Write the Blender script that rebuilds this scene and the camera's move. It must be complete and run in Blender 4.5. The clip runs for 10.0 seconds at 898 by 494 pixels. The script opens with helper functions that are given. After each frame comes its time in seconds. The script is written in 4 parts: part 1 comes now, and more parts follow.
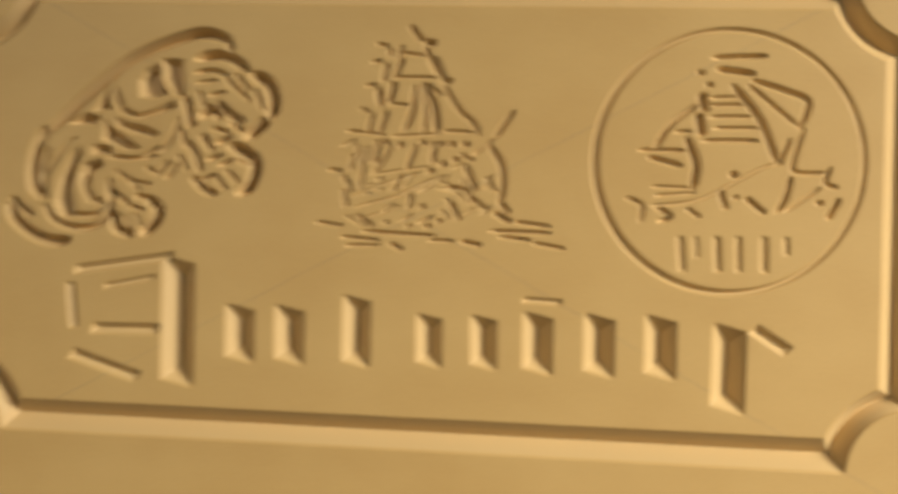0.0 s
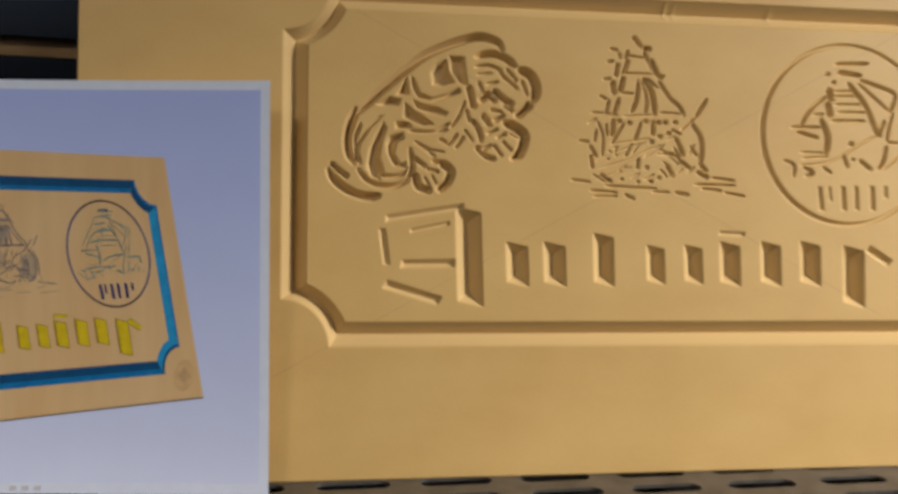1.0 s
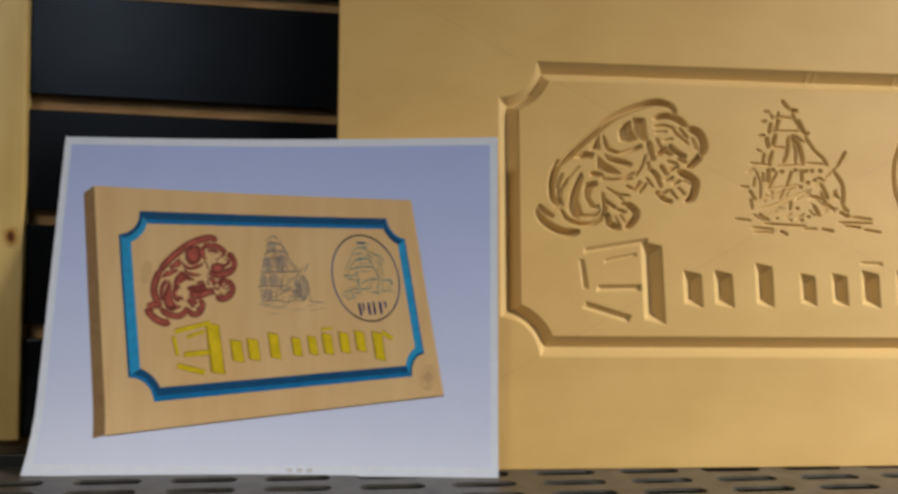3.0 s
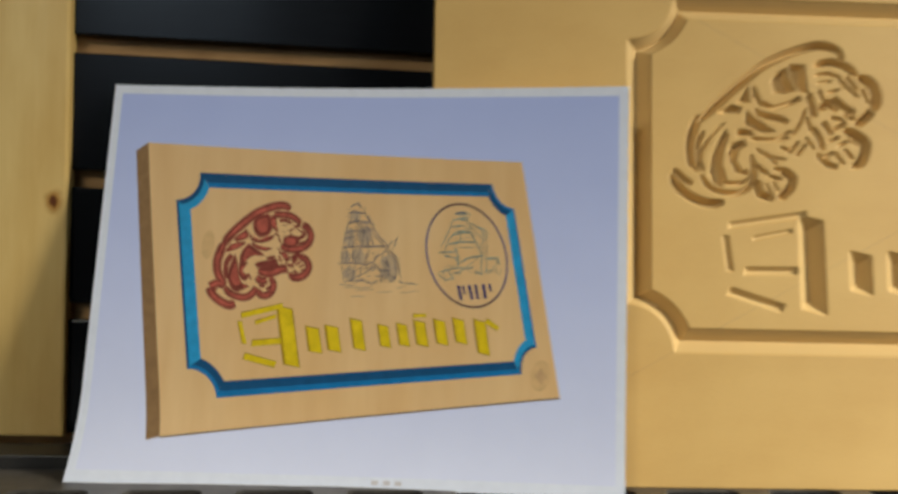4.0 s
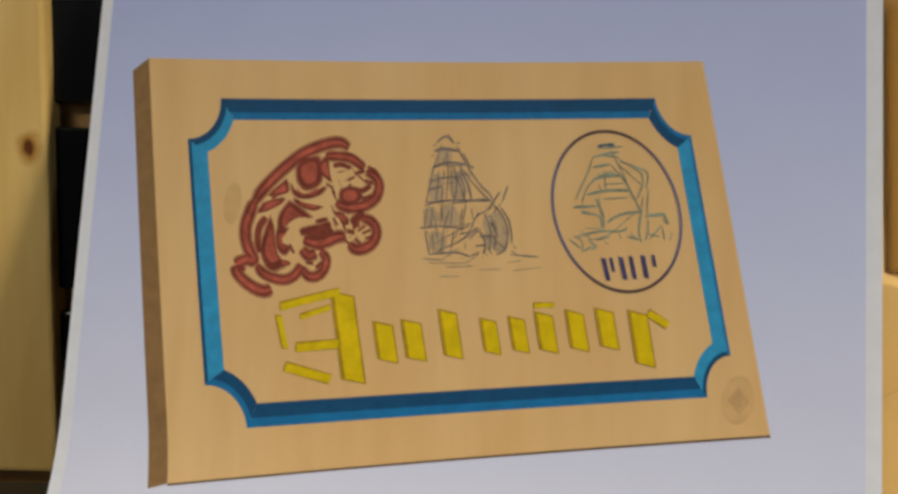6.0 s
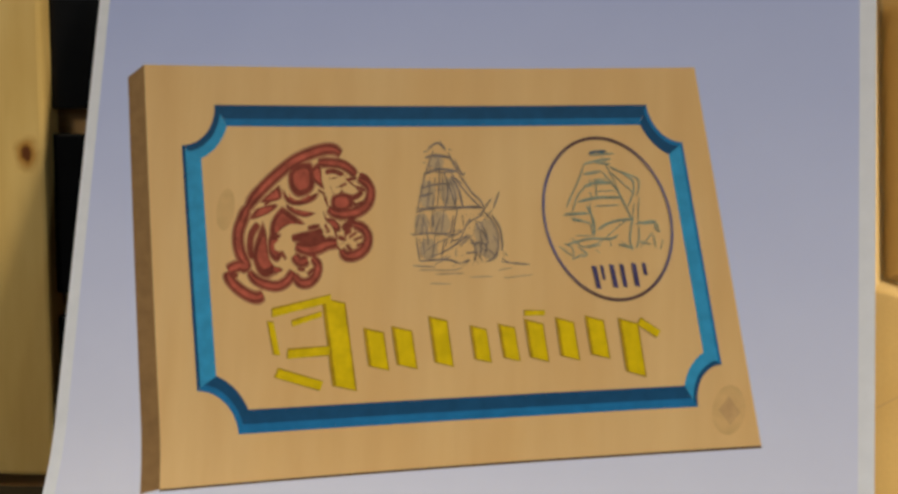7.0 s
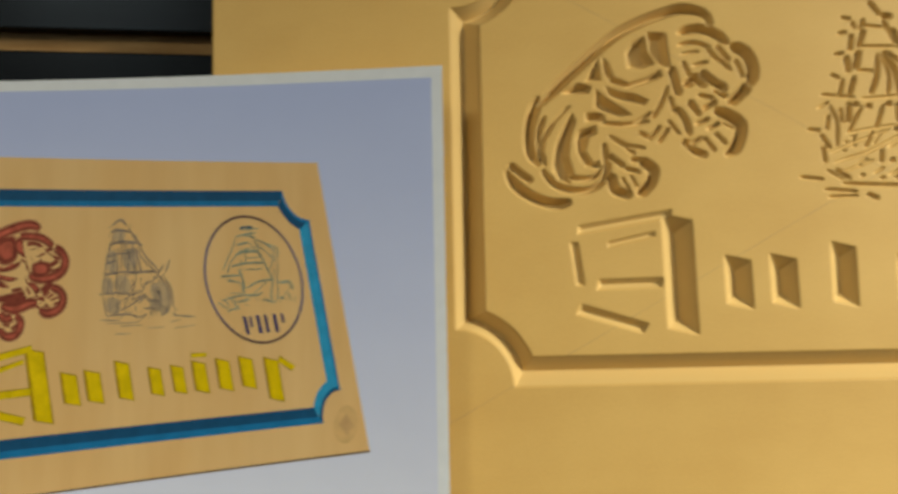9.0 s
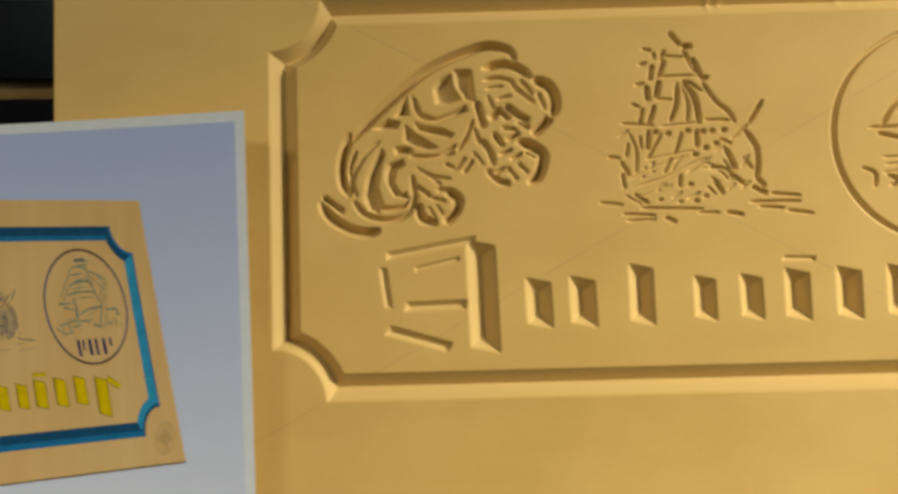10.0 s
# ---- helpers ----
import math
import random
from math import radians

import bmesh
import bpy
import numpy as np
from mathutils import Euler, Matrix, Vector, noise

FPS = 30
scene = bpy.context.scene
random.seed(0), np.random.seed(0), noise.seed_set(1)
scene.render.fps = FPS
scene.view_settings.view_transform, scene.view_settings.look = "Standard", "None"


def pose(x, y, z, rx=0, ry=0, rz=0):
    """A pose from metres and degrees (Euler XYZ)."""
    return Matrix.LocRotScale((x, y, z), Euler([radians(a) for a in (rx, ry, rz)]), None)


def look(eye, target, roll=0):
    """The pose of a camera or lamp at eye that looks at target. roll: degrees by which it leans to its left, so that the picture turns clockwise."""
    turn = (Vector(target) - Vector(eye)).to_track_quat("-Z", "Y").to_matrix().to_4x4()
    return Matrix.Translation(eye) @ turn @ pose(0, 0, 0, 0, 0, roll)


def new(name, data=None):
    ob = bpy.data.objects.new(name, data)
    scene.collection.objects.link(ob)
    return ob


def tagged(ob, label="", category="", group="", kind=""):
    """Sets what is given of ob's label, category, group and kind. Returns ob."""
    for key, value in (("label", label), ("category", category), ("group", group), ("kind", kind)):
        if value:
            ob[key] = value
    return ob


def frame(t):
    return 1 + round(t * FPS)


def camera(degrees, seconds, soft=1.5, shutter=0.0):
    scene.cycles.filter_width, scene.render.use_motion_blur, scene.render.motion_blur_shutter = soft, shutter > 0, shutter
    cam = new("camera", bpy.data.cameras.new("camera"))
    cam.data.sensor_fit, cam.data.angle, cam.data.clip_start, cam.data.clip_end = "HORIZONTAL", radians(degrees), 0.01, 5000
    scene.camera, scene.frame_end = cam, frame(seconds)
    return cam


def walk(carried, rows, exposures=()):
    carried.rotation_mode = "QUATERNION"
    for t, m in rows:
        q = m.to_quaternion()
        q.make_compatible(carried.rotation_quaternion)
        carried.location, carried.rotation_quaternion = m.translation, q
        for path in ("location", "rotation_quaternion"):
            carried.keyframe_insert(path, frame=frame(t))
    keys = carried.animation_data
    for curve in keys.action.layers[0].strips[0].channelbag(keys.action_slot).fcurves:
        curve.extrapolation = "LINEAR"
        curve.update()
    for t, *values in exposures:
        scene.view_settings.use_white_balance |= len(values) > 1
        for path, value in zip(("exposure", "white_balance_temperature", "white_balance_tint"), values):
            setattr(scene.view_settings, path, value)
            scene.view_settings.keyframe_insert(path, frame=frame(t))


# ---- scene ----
cam = camera(48.0, 10.0, soft=3.2, shutter=0.4)
PATH = [
    (0, (0.2322, -0.3863, 1.4187), (0.1313, 0.5978, 1.2729), 1.04),
    (0.3, (0.1553, -0.4302, 1.4068), (0.0794, 0.5595, 1.2851), 2.47),
    (0.5, (0.1085, -0.4508, 1.4004), (0.0627, 0.5413, 1.2841), 2.88),
    (1, (-0.0220, -0.5272, 1.3955), (0.1298, 0.4537, 1.2744), 1.58),
    (1.5, (-0.0651, -0.5786, 1.3954), (0.1549, 0.3941, 1.3214), 2.12),
    (1.6, (-0.0724, -0.5840, 1.3989), (0.1474, 0.3885, 1.3208), 2.26),
    (2, (-0.0960, -0.6074, 1.4003), (0.0917, 0.3709, 1.3129), 1.63),
    (2.5, (-0.1160, -0.6305, 1.3934), (0.0520, 0.3534, 1.3332), 2.16),
    (2.7, (-0.1266, -0.6329, 1.3703), (0.0145, 0.3566, 1.3374), 1.71),
    (3.8, (-0.1478, -0.5670, 1.3648), (-0.0755, 0.4287, 1.3072), 1.35),
    (4, (-0.1532, -0.5217, 1.3666), (-0.1036, 0.4745, 1.2948), 1.58),
    (4.5, (-0.1523, -0.3866, 1.3589), (-0.1826, 0.6079, 1.2584), -0.45),
    (5, (-0.1484, -0.3383, 1.3494), (-0.2216, 0.6537, 1.2467), -0.38),
    (5.5, (-0.1456, -0.3362, 1.3495), (-0.2241, 0.6546, 1.2392), -0.18),
    (7, (-0.1319, -0.3322, 1.3532), (-0.2439, 0.6551, 1.2399), -0.28),
    (7.5, (-0.1185, -0.3356, 1.3494), (-0.2242, 0.6533, 1.2447), -0.22),
    (8, (-0.0972, -0.3565, 1.3577), (-0.1755, 0.6353, 1.2558), -0.63),
    (8.5, (-0.0822, -0.3883, 1.3731), (-0.0736, 0.6054, 1.2616), -0.22),
    (9, (-0.0637, -0.4278, 1.3757), (0.0079, 0.5658, 1.2880), -0.35),
    (9.4, (-0.0452, -0.4574, 1.3913), (0.0664, 0.5319, 1.2979), -0.05),
    (9.5, (-0.0358, -0.4649, 1.3945), (0.0719, 0.5245, 1.2964), -0.39),
    (10, (0.0631, -0.4665, 1.3990), (0.0536, 0.5279, 1.2930), -1.59),
]
EXPOSURES = [
    (0.0, -0.77, 6150, 12), (0.5, -0.79, 6000, 14), (1.5, -0.69, 5900, 11), (2.7, -0.63, 6000, 10), (4.0, -0.33, 6200, 6), (5.5, -0.33, 6550, 8),
    (7.0, -0.39, 6950, 8), (8.0, -0.43, 6950, 5), (8.5, -0.43, 7000, 2), (9.5, -0.47, 7000, -4), (10.0, -0.59, 7150, -3),
]
walk(cam, [(t, look(eye, target, roll)) for t, eye, target, roll in PATH], EXPOSURES)

LEAN_BACK, SHELF = 9.9, 1.2025


# ---- light ----
def area(name, at, target, sx, sy, power, colour):
    d = bpy.data.lights.new(name, "AREA")
    d.shape, d.size, d.size_y, d.energy, d.color = "RECTANGLE", sx, sy, power, colour
    ob = new(name, d)
    ob.matrix_world = look(at, target)
    return ob


def spot(name, at, target, power, colour, angle, radius):
    d = bpy.data.lights.new(name, "SPOT")
    d.energy, d.color, d.spot_size, d.spot_blend, d.shadow_soft_size = power, colour, radians(angle), 1.0, radius
    ob = new(name, d)
    ob.matrix_world = look(at, target)
    return ob


spot("track_light", (2.05, -1.0, 2.35), (0.50, 0.0, 1.05), 690, (1.0, 0.91, 0.79), 42, 0.32)
area("ceiling_light", (-1.0, -1.75, 2.45), (-0.2, 0, 1.3), 0.45, 0.25, 14, (1.0, 0.91, 0.76))
area("rear_light", (-0.72, -2.9, 2.02), (0.0, 0, 1.5), 0.5, 0.45, 4, (0.72, 0.85, 1.0))
area("rear_light_far", (2.70, -2.9, 2.24), (0.3, 0, 1.5), 0.30, 0.17, 11, (0.72, 0.85, 1.0))
world = bpy.data.worlds.new("room_light")
scene.world = world
world.use_nodes = True
world.node_tree.nodes["Background"].inputs[0].default_value = (1.0, 0.92, 0.82, 1)
world.node_tree.nodes["Background"].inputs[1].default_value = 0.03


# ---- materials ----
def shader(name, rough=0.6, metal=0.0, spec=0.5):
    m = bpy.data.materials.new(name)
    m.use_nodes = True
    b = m.node_tree.nodes["Principled BSDF"]
    b.inputs["Roughness"].default_value = rough
    b.inputs["Metallic"].default_value = metal
    b.inputs["Specular IOR Level"].default_value = spec
    return m, m.node_tree, b


def node(tree, kind, **values):
    n = tree.nodes.new(kind)
    for key, value in values.items():
        if key in n.inputs:
            n.inputs[key].default_value = value
    return n


def place(tree, scale):
    """Object coordinates, stretched."""
    c = tree.nodes.new("ShaderNodeTexCoord")
    m = tree.nodes.new("ShaderNodeMapping")
    m.inputs["Scale"].default_value = scale
    tree.links.new(c.outputs["Object"], m.inputs["Vector"])
    return m.outputs["Vector"]


def noise_at(tree, scale, size, detail=4.0, rough=0.55):
    n = node(tree, "ShaderNodeTexNoise", Scale=size, Detail=detail, Roughness=rough)
    tree.links.new(place(tree, scale), n.inputs["Vector"])
    return n.outputs["Fac"]


def ramp(tree, value, stops):
    r = tree.nodes.new("ShaderNodeValToRGB")
    while len(r.color_ramp.elements) < len(stops):
        r.color_ramp.elements.new(0.5)
    for e, (at, colour) in zip(r.color_ramp.elements, stops):
        e.position, e.color = at, (*colour, 1)
    tree.links.new(value, r.inputs["Fac"])
    return r.outputs["Color"]


def mix(tree, a, b, fac, kind="MULTIPLY"):
    n = tree.nodes.new("ShaderNodeMix")
    n.data_type, n.blend_type = "RGBA", kind
    for slot, v in ((6, a), (7, b), (0, fac)):
        if hasattr(v, "is_linked"):
            tree.links.new(v, n.inputs[slot])
        else:
            n.inputs[slot].default_value = v
    return n.outputs[2]


def bump(tree, b, height, strength, distance):
    n = node(tree, "ShaderNodeBump", Strength=strength, Distance=distance)
    tree.links.new(height, n.inputs["Height"])
    tree.links.new(n.outputs["Normal"], b.inputs["Normal"])


def calc(tree, op, a, b=0.0, c=0.0):
    n = tree.nodes.new("ShaderNodeMath")
    n.operation = op
    for slot, v in zip(range(3), (a, b, c)):
        if hasattr(v, "is_linked"):
            tree.links.new(v, n.inputs[slot])
        else:
            n.inputs[slot].default_value = v
    return n.outputs[0]


def speckled(name, low, high, scale, size, rough, spec=0.5, relief=0.0, metal=0.0):
    m, t, b = shader(name, rough, metal, spec)
    f = noise_at(t, scale, size)
    t.links.new(ramp(t, f, ((0.3, low), (0.7, high))), b.inputs["Base Color"])
    if relief:
        bump(t, b, f, 0.4, relief)
    return m


def mdf_material():
    """Raw fibreboard: fine fibres, cloudy tone, two pencilled diagonals."""
    m, t, b = shader("fibreboard", 0.52, spec=0.35)
    fine = noise_at(t, (1, 1, 1), 900, 3)
    cloud = noise_at(t, (1, 1, 1.6), 14, 4)
    base = ramp(t, cloud, ((0.3, (0.57, 0.358, 0.114)), (0.7, (0.635, 0.416, 0.142))))
    base = mix(t, base, ramp(t, fine, ((0.3, (0.93, 0.93, 0.92)), (0.7, (1.0, 1.0, 1.0)))), 1.0)
    c = t.nodes.new("ShaderNodeTexCoord")
    s = t.nodes.new("ShaderNodeSeparateXYZ")
    t.links.new(c.outputs["Object"], s.inputs["Vector"])
    slope = 0.3385 / 0.6215
    up = calc(t, "MULTIPLY_ADD", s.outputs["X"], slope, 0.1365 * slope)
    wobble = calc(t, "MULTIPLY", calc(t, "SUBTRACT", noise_at(t, (1, 1, 1), 30, 2), 0.5), 0.0012)
    d1 = calc(t, "ABSOLUTE", calc(t, "ADD", calc(t, "SUBTRACT", s.outputs["Z"], up), wobble))
    d2 = calc(t, "ABSOLUTE", calc(t, "ADD", calc(t, "SUBTRACT", calc(t, "ADD", s.outputs["Z"], up), 0.3385), wobble))
    line = calc(t, "LESS_THAN", calc(t, "MINIMUM", d1, d2), 0.00035)
    line = calc(t, "MULTIPLY", line, calc(t, "LESS_THAN", s.outputs["Y"], 0.0003))
    line = calc(t, "MULTIPLY", line, calc(t, "MULTIPLY", noise_at(t, (1, 1, 1), 60, 3), 0.42))
    base = mix(t, base, (0.22, 0.17, 0.11, 1), line, "MIX")
    core = t.nodes.new("ShaderNodeMapRange")
    core.inputs[1].default_value, core.inputs[2].default_value = 0.0003, 0.0012
    t.links.new(s.outputs["Y"], core.inputs[0])
    base = mix(t, base, (0.655, 0.465, 0.20, 1), calc(t, "MULTIPLY", core.outputs[0], 0.75), "MIX")
    t.links.new(base, b.inputs["Base Color"])
    bump(t, b, fine, 0.25, 0.00015)
    return m


def pine_material():
    """Planed pine: straight grain with one knot."""
    m, t, b = shader("planed_pine", 0.42, spec=0.4)
    grain = noise_at(t, (1, 1, 0.09), 60, 5, 0.55)
    broad = noise_at(t, (1, 1, 0.3), 26, 4)
    base = ramp(t, grain, ((0.2, (0.76, 0.51, 0.165)), (0.55, (0.86, 0.625, 0.24)), (0.8, (0.89, 0.69, 0.31))))
    base = mix(t, base, ramp(t, broad, ((0.35, (0.84, 0.76, 0.62)), (0.65, (1, 1, 1)))), 0.9)
    c = t.nodes.new("ShaderNodeTexCoord")
    s = t.nodes.new("ShaderNodeSeparateXYZ")
    t.links.new(c.outputs["Object"], s.inputs["Vector"])
    dx = calc(t, "MULTIPLY", calc(t, "SUBTRACT", s.outputs["X"], -0.0075), 1.35)
    dz = calc(t, "SUBTRACT", s.outputs["Z"], 0.1425)
    r = calc(t, "SQRT", calc(t, "ADD", calc(t, "MULTIPLY", dx, dx), calc(t, "MULTIPLY", dz, dz)))
    r = calc(t, "ADD", r, calc(t, "MULTIPLY", calc(t, "SUBTRACT", noise_at(t, (1, 1, 1), 160, 3), 0.5), 0.006))
    base = mix(t, base, ramp(t, calc(t, "MULTIPLY", r, 105), ((0.18, (0.16, 0.06, 0.015)), (0.4, (0.62, 0.45, 0.25)), (0.9, (1, 1, 1)))), 1.0)
    t.links.new(base, b.inputs["Base Color"])
    bump(t, b, grain, 0.2, 0.0004)
    return m


def ink(name, colour, vary=0.12, size=220):
    """A printed colour on matt paper, slightly uneven."""
    low = tuple(v * (1 - vary) for v in colour)
    high = tuple(min(1, v * (1 + vary)) for v in colour)
    return speckled(name, low, high, (1, 1, 1), size, 0.55, 0.15)


def sky_print():
    """The printed backdrop: blue above, paler and greyer below."""
    m, t, b = shader("printed_backdrop", 0.5, spec=0.3)
    c = t.nodes.new("ShaderNodeTexCoord")
    s = t.nodes.new("ShaderNodeSeparateXYZ")
    t.links.new(c.outputs["Object"], s.inputs["Vector"])
    z = calc(t, "ADD", calc(t, "MULTIPLY", s.outputs["Z"], 4.6), calc(t, "MULTIPLY", noise_at(t, (1, 1, 1), 9, 2), 0.12))
    base = ramp(t, z, ((0.06, (0.74, 0.775, 0.95)), (0.5, (0.605, 0.665, 0.945)), (1.0, (0.455, 0.54, 0.905))))
    base = mix(t, base, ramp(t, noise_at(t, (1, 1, 1), 40, 4), ((0.3, (0.97, 0.97, 0.98)), (0.7, (1, 1, 1)))), 1.0)
    t.links.new(base, b.inputs["Base Color"])
    return m


def wood_print():
    m, t, b = shader("printed_wood", 0.5, spec=0.3)
    grain = noise_at(t, (1, 1, 0.07), 110, 4)
    base = ramp(t, grain, ((0.3, (0.735, 0.485, 0.225)), (0.7, (0.785, 0.535, 0.255))))
    base = mix(t, base, ramp(t, noise_at(t, (1, 1, 0.35), 26, 4), ((0.33, (0.95, 0.89, 0.80)), (0.62, (1, 1, 1)))), 1.0)
    t.links.new(base, b.inputs["Base Color"])
    return m


def slat_material():
    m, t, b = shader("black_laminate", 0.2, spec=0.17)
    f = noise_at(t, (1, 1, 6), 40, 4)
    t.links.new(ramp(t, f, ((0.3, (0.005, 0.0055, 0.007)), (0.7, (0.006, 0.0068, 0.0085)))), b.inputs["Base Color"])
    t.links.new(ramp(t, noise_at(t, (1, 1, 1.4), 12, 3), ((0.3, (0.19,) * 3), (0.7, (0.24,) * 3))), b.inputs["Roughness"])
    bump(t, b, noise_at(t, (1, 1, 1), 700, 2), 0.08, 0.0002)
    return m


MDF, PINE, LAMINATE = mdf_material(), pine_material(), slat_material()
CORE = speckled("raw_core", (0.31, 0.165, 0.055), (0.43, 0.25, 0.095), (0.2, 1, 1), 200, 0.7, relief=0.0003)
STEEL = speckled("worn_grey_steel", (0.075, 0.068, 0.058), (0.14, 0.127, 0.108), (1, 1, 1), 60, 0.42, 0.5, 0.0002, 0.35)
DARK = speckled("black_steel", (0.008, 0.008, 0.008), (0.02, 0.018, 0.016), (1, 1, 1), 60, 0.5)
PLASTER = speckled("painted_wall", (0.20, 0.185, 0.165), (0.25, 0.23, 0.21), (1, 1, 1), 3, 0.7)
FLOORING = speckled("floor_tile", (0.20, 0.18, 0.16), (0.27, 0.25, 0.22), (1, 1, 1), 4, 0.5)
PAPER = speckled("white_paper", (0.73, 0.77, 0.88), (0.78, 0.82, 0.93), (1, 1, 1), 160, 0.55, 0.3)
BACKDROP, PLANK = sky_print(), wood_print()
PLANK_EDGE = ink("printed_wood_edge", (0.265, 0.155, 0.066))
BLUE_DARK, BLUE_MID, BLUE_LIGHT = ink("print_dark_blue", (0.008, 0.075, 0.19)), ink("print_blue", (0.01, 0.17, 0.42)), ink("print_light_blue", (0.03, 0.31, 0.60))
RED_DARK, RED = ink("print_dark_red", (0.21, 0.046, 0.03), 0.3), ink("print_red", (0.44, 0.10, 0.065), 0.35)
RED_PALE = ink("print_pale_red", (0.42, 0.20, 0.105), 0.15)
SAIL_INK, TEAL_INK = ink("print_sail_grey", (0.50, 0.365, 0.22), 0.08), ink("print_teal", (0.06, 0.12, 0.17), 0.2)
WAVE_INK = ink("print_faint_grey", (0.45, 0.32, 0.195), 0.2)
GREY_INK, GREEN_INK, NAVY = ink("print_grey", (0.205, 0.17, 0.155), 0.35), ink("print_grey_green", (0.27, 0.315, 0.24), 0.25), ink("print_navy", (0.06, 0.055, 0.16), 0.3)


def ring_ink():
    """Slate blue at the sides, brown above and below."""
    m, t, b = shader("print_ring", 0.55, spec=0.15)
    c = t.nodes.new("ShaderNodeTexCoord")
    s = t.nodes.new("ShaderNodeSeparateXYZ")
    t.links.new(c.outputs["Generated"], s.inputs["Vector"])
    off = calc(t, "ABSOLUTE", calc(t, "SUBTRACT", s.outputs["Z"], 0.5))
    t.links.new(ramp(t, off, ((0.2, (0.12, 0.125, 0.27)), (0.45, (0.10, 0.055, 0.06)))), b.inputs["Base Color"])
    return m


RING_INK = ring_ink()
YELLOW, GOLD = ink("print_yellow", (0.72, 0.53, 0.006), 0.12), ink("print_gold", (0.44, 0.27, 0.012), 0.2)
FADED = ink("faded_mark", (0.60, 0.58, 0.60), 0.08)


# ---- building helpers ----
def mesh_object(name, verts, faces, material, parent=None, label="", smooth=False, m=None):
    me = bpy.data.meshes.new(name)
    me.from_pydata([tuple(v) for v in verts], [], [tuple(f) for f in faces])
    me.materials.append(material)
    if smooth:
        me.shade_smooth()
    ob = new(name, me)
    if parent:
        ob.parent = parent
    if m is not None:
        ob.matrix_basis = m
    if label:
        ob["label"] = label
    return ob


def part(name, bm, material, parent, label=""):
    me = bpy.data.meshes.new(name)
    bm.to_mesh(me)
    bm.free()
    me.materials.append(material)
    ob = new(name, me)
    ob.parent = parent
    if label:
        ob["label"] = label
    return ob


def block(x0, x1, y0, y1, z0, z1, bevel=0.0):
    bm = bmesh.new()
    bmesh.ops.create_cube(bm, size=1, matrix=Matrix.Translation(((x0 + x1) / 2, (y0 + y1) / 2, (z0 + z1) / 2)) @ Matrix.Diagonal((x1 - x0, y1 - y0, z1 - z0, 1)))
    if bevel:
        bmesh.ops.bevel(bm, geom=bm.edges[:], offset=bevel, segments=2, affect="EDGES", profile=0.5)
    return bm


def base(name, m, label, category, kind="", group=""):
    ob = new(name)
    ob.empty_display_size = 0.05
    ob.matrix_world = m
    return tagged(ob, label, category, group, kind)


# ---- the room shell ----
def shell(name, x0, x1, y0, y1, z0, z1, material):
    me = bpy.data.meshes.new(name)
    bm = block(x0, x1, y0, y1, z0, z1)
    bm.to_mesh(me)
    bm.free()
    me.materials.append(material)
    return tagged(new(name, me), kind="structure")


shell("floor", -3.2, 4.2, -3.6, 0.5, -0.1, 0.0, FLOORING)
shell("ceiling", -3.2, 4.2, -3.6, 0.5, 2.9, 3.0, PLASTER)
shell("wall_south", -3.2, 4.2, -3.7, -3.6, 0.0, 2.9, PLASTER)
shell("wall_west", -3.3, -3.2, -3.6, 0.5, 0.0, 2.9, PLASTER)
shell("wall_east", 4.2, 4.3, -3.6, 0.5, 0.0, 2.9, PLASTER)
shell("wall_north_backing", -3.2, 4.2, 0.5, 0.6, 0.0, 2.9, PLASTER)

# slatted display wall: turned a little away from the board
SKEW = Matrix.Translation((-0.34, 0.0632, 1.4297)) @ pose(0, 0, 0, 0, 1.05, 2.3)
slat_wall = base("wall_north", SKEW, "black laminate slatted display wall with raw brown grooves", "wall", "structure")
part("groove_backing", block(-2.8, 4.3, 0.0082, 0.030, -1.42, 1.44), CORE, slat_wall, "raw brown fibreboard seen in the grooves")
slat = part("slat", block(0.001, 3.2, 0.0, 0.0079, -0.0662, 0.0, 0.001), LAMINATE, slat_wall)
for k in range(-17, 19):
    if k:
        s = new("slat", slat.data)
        s.parent, s.matrix_basis = slat_wall, Matrix.Translation((0, 0, 0.0762 * k))

# pine upright beside the slats
upright = base("wooden_post", Matrix.Translation((-0.3426, 0.0560, SHELF)) @ pose(0, 0, 0, 0, 0.99, 2.3), "planed yellow pine upright with a dark knot, beside the slatted wall", "post")
part("post_body", block(-0.089, 0.0, 0.0, 0.0145, 0.0078, 1.45, 0.002), PINE, upright)

# perforated shelf
SHELF_AT = Matrix.Translation((0, 0, SHELF)) @ pose(0, 0, 0, 0, 0, 2.3)
shelf = base("perforated_shelf", SHELF_AT, "worn grey steel shelf with rows of long slots", "shelf")
PITCH_X, PITCH_Y, SLOT_L, SLOT_W, THICK = 0.056, 0.0235, 0.040, 0.0115, 0.0018


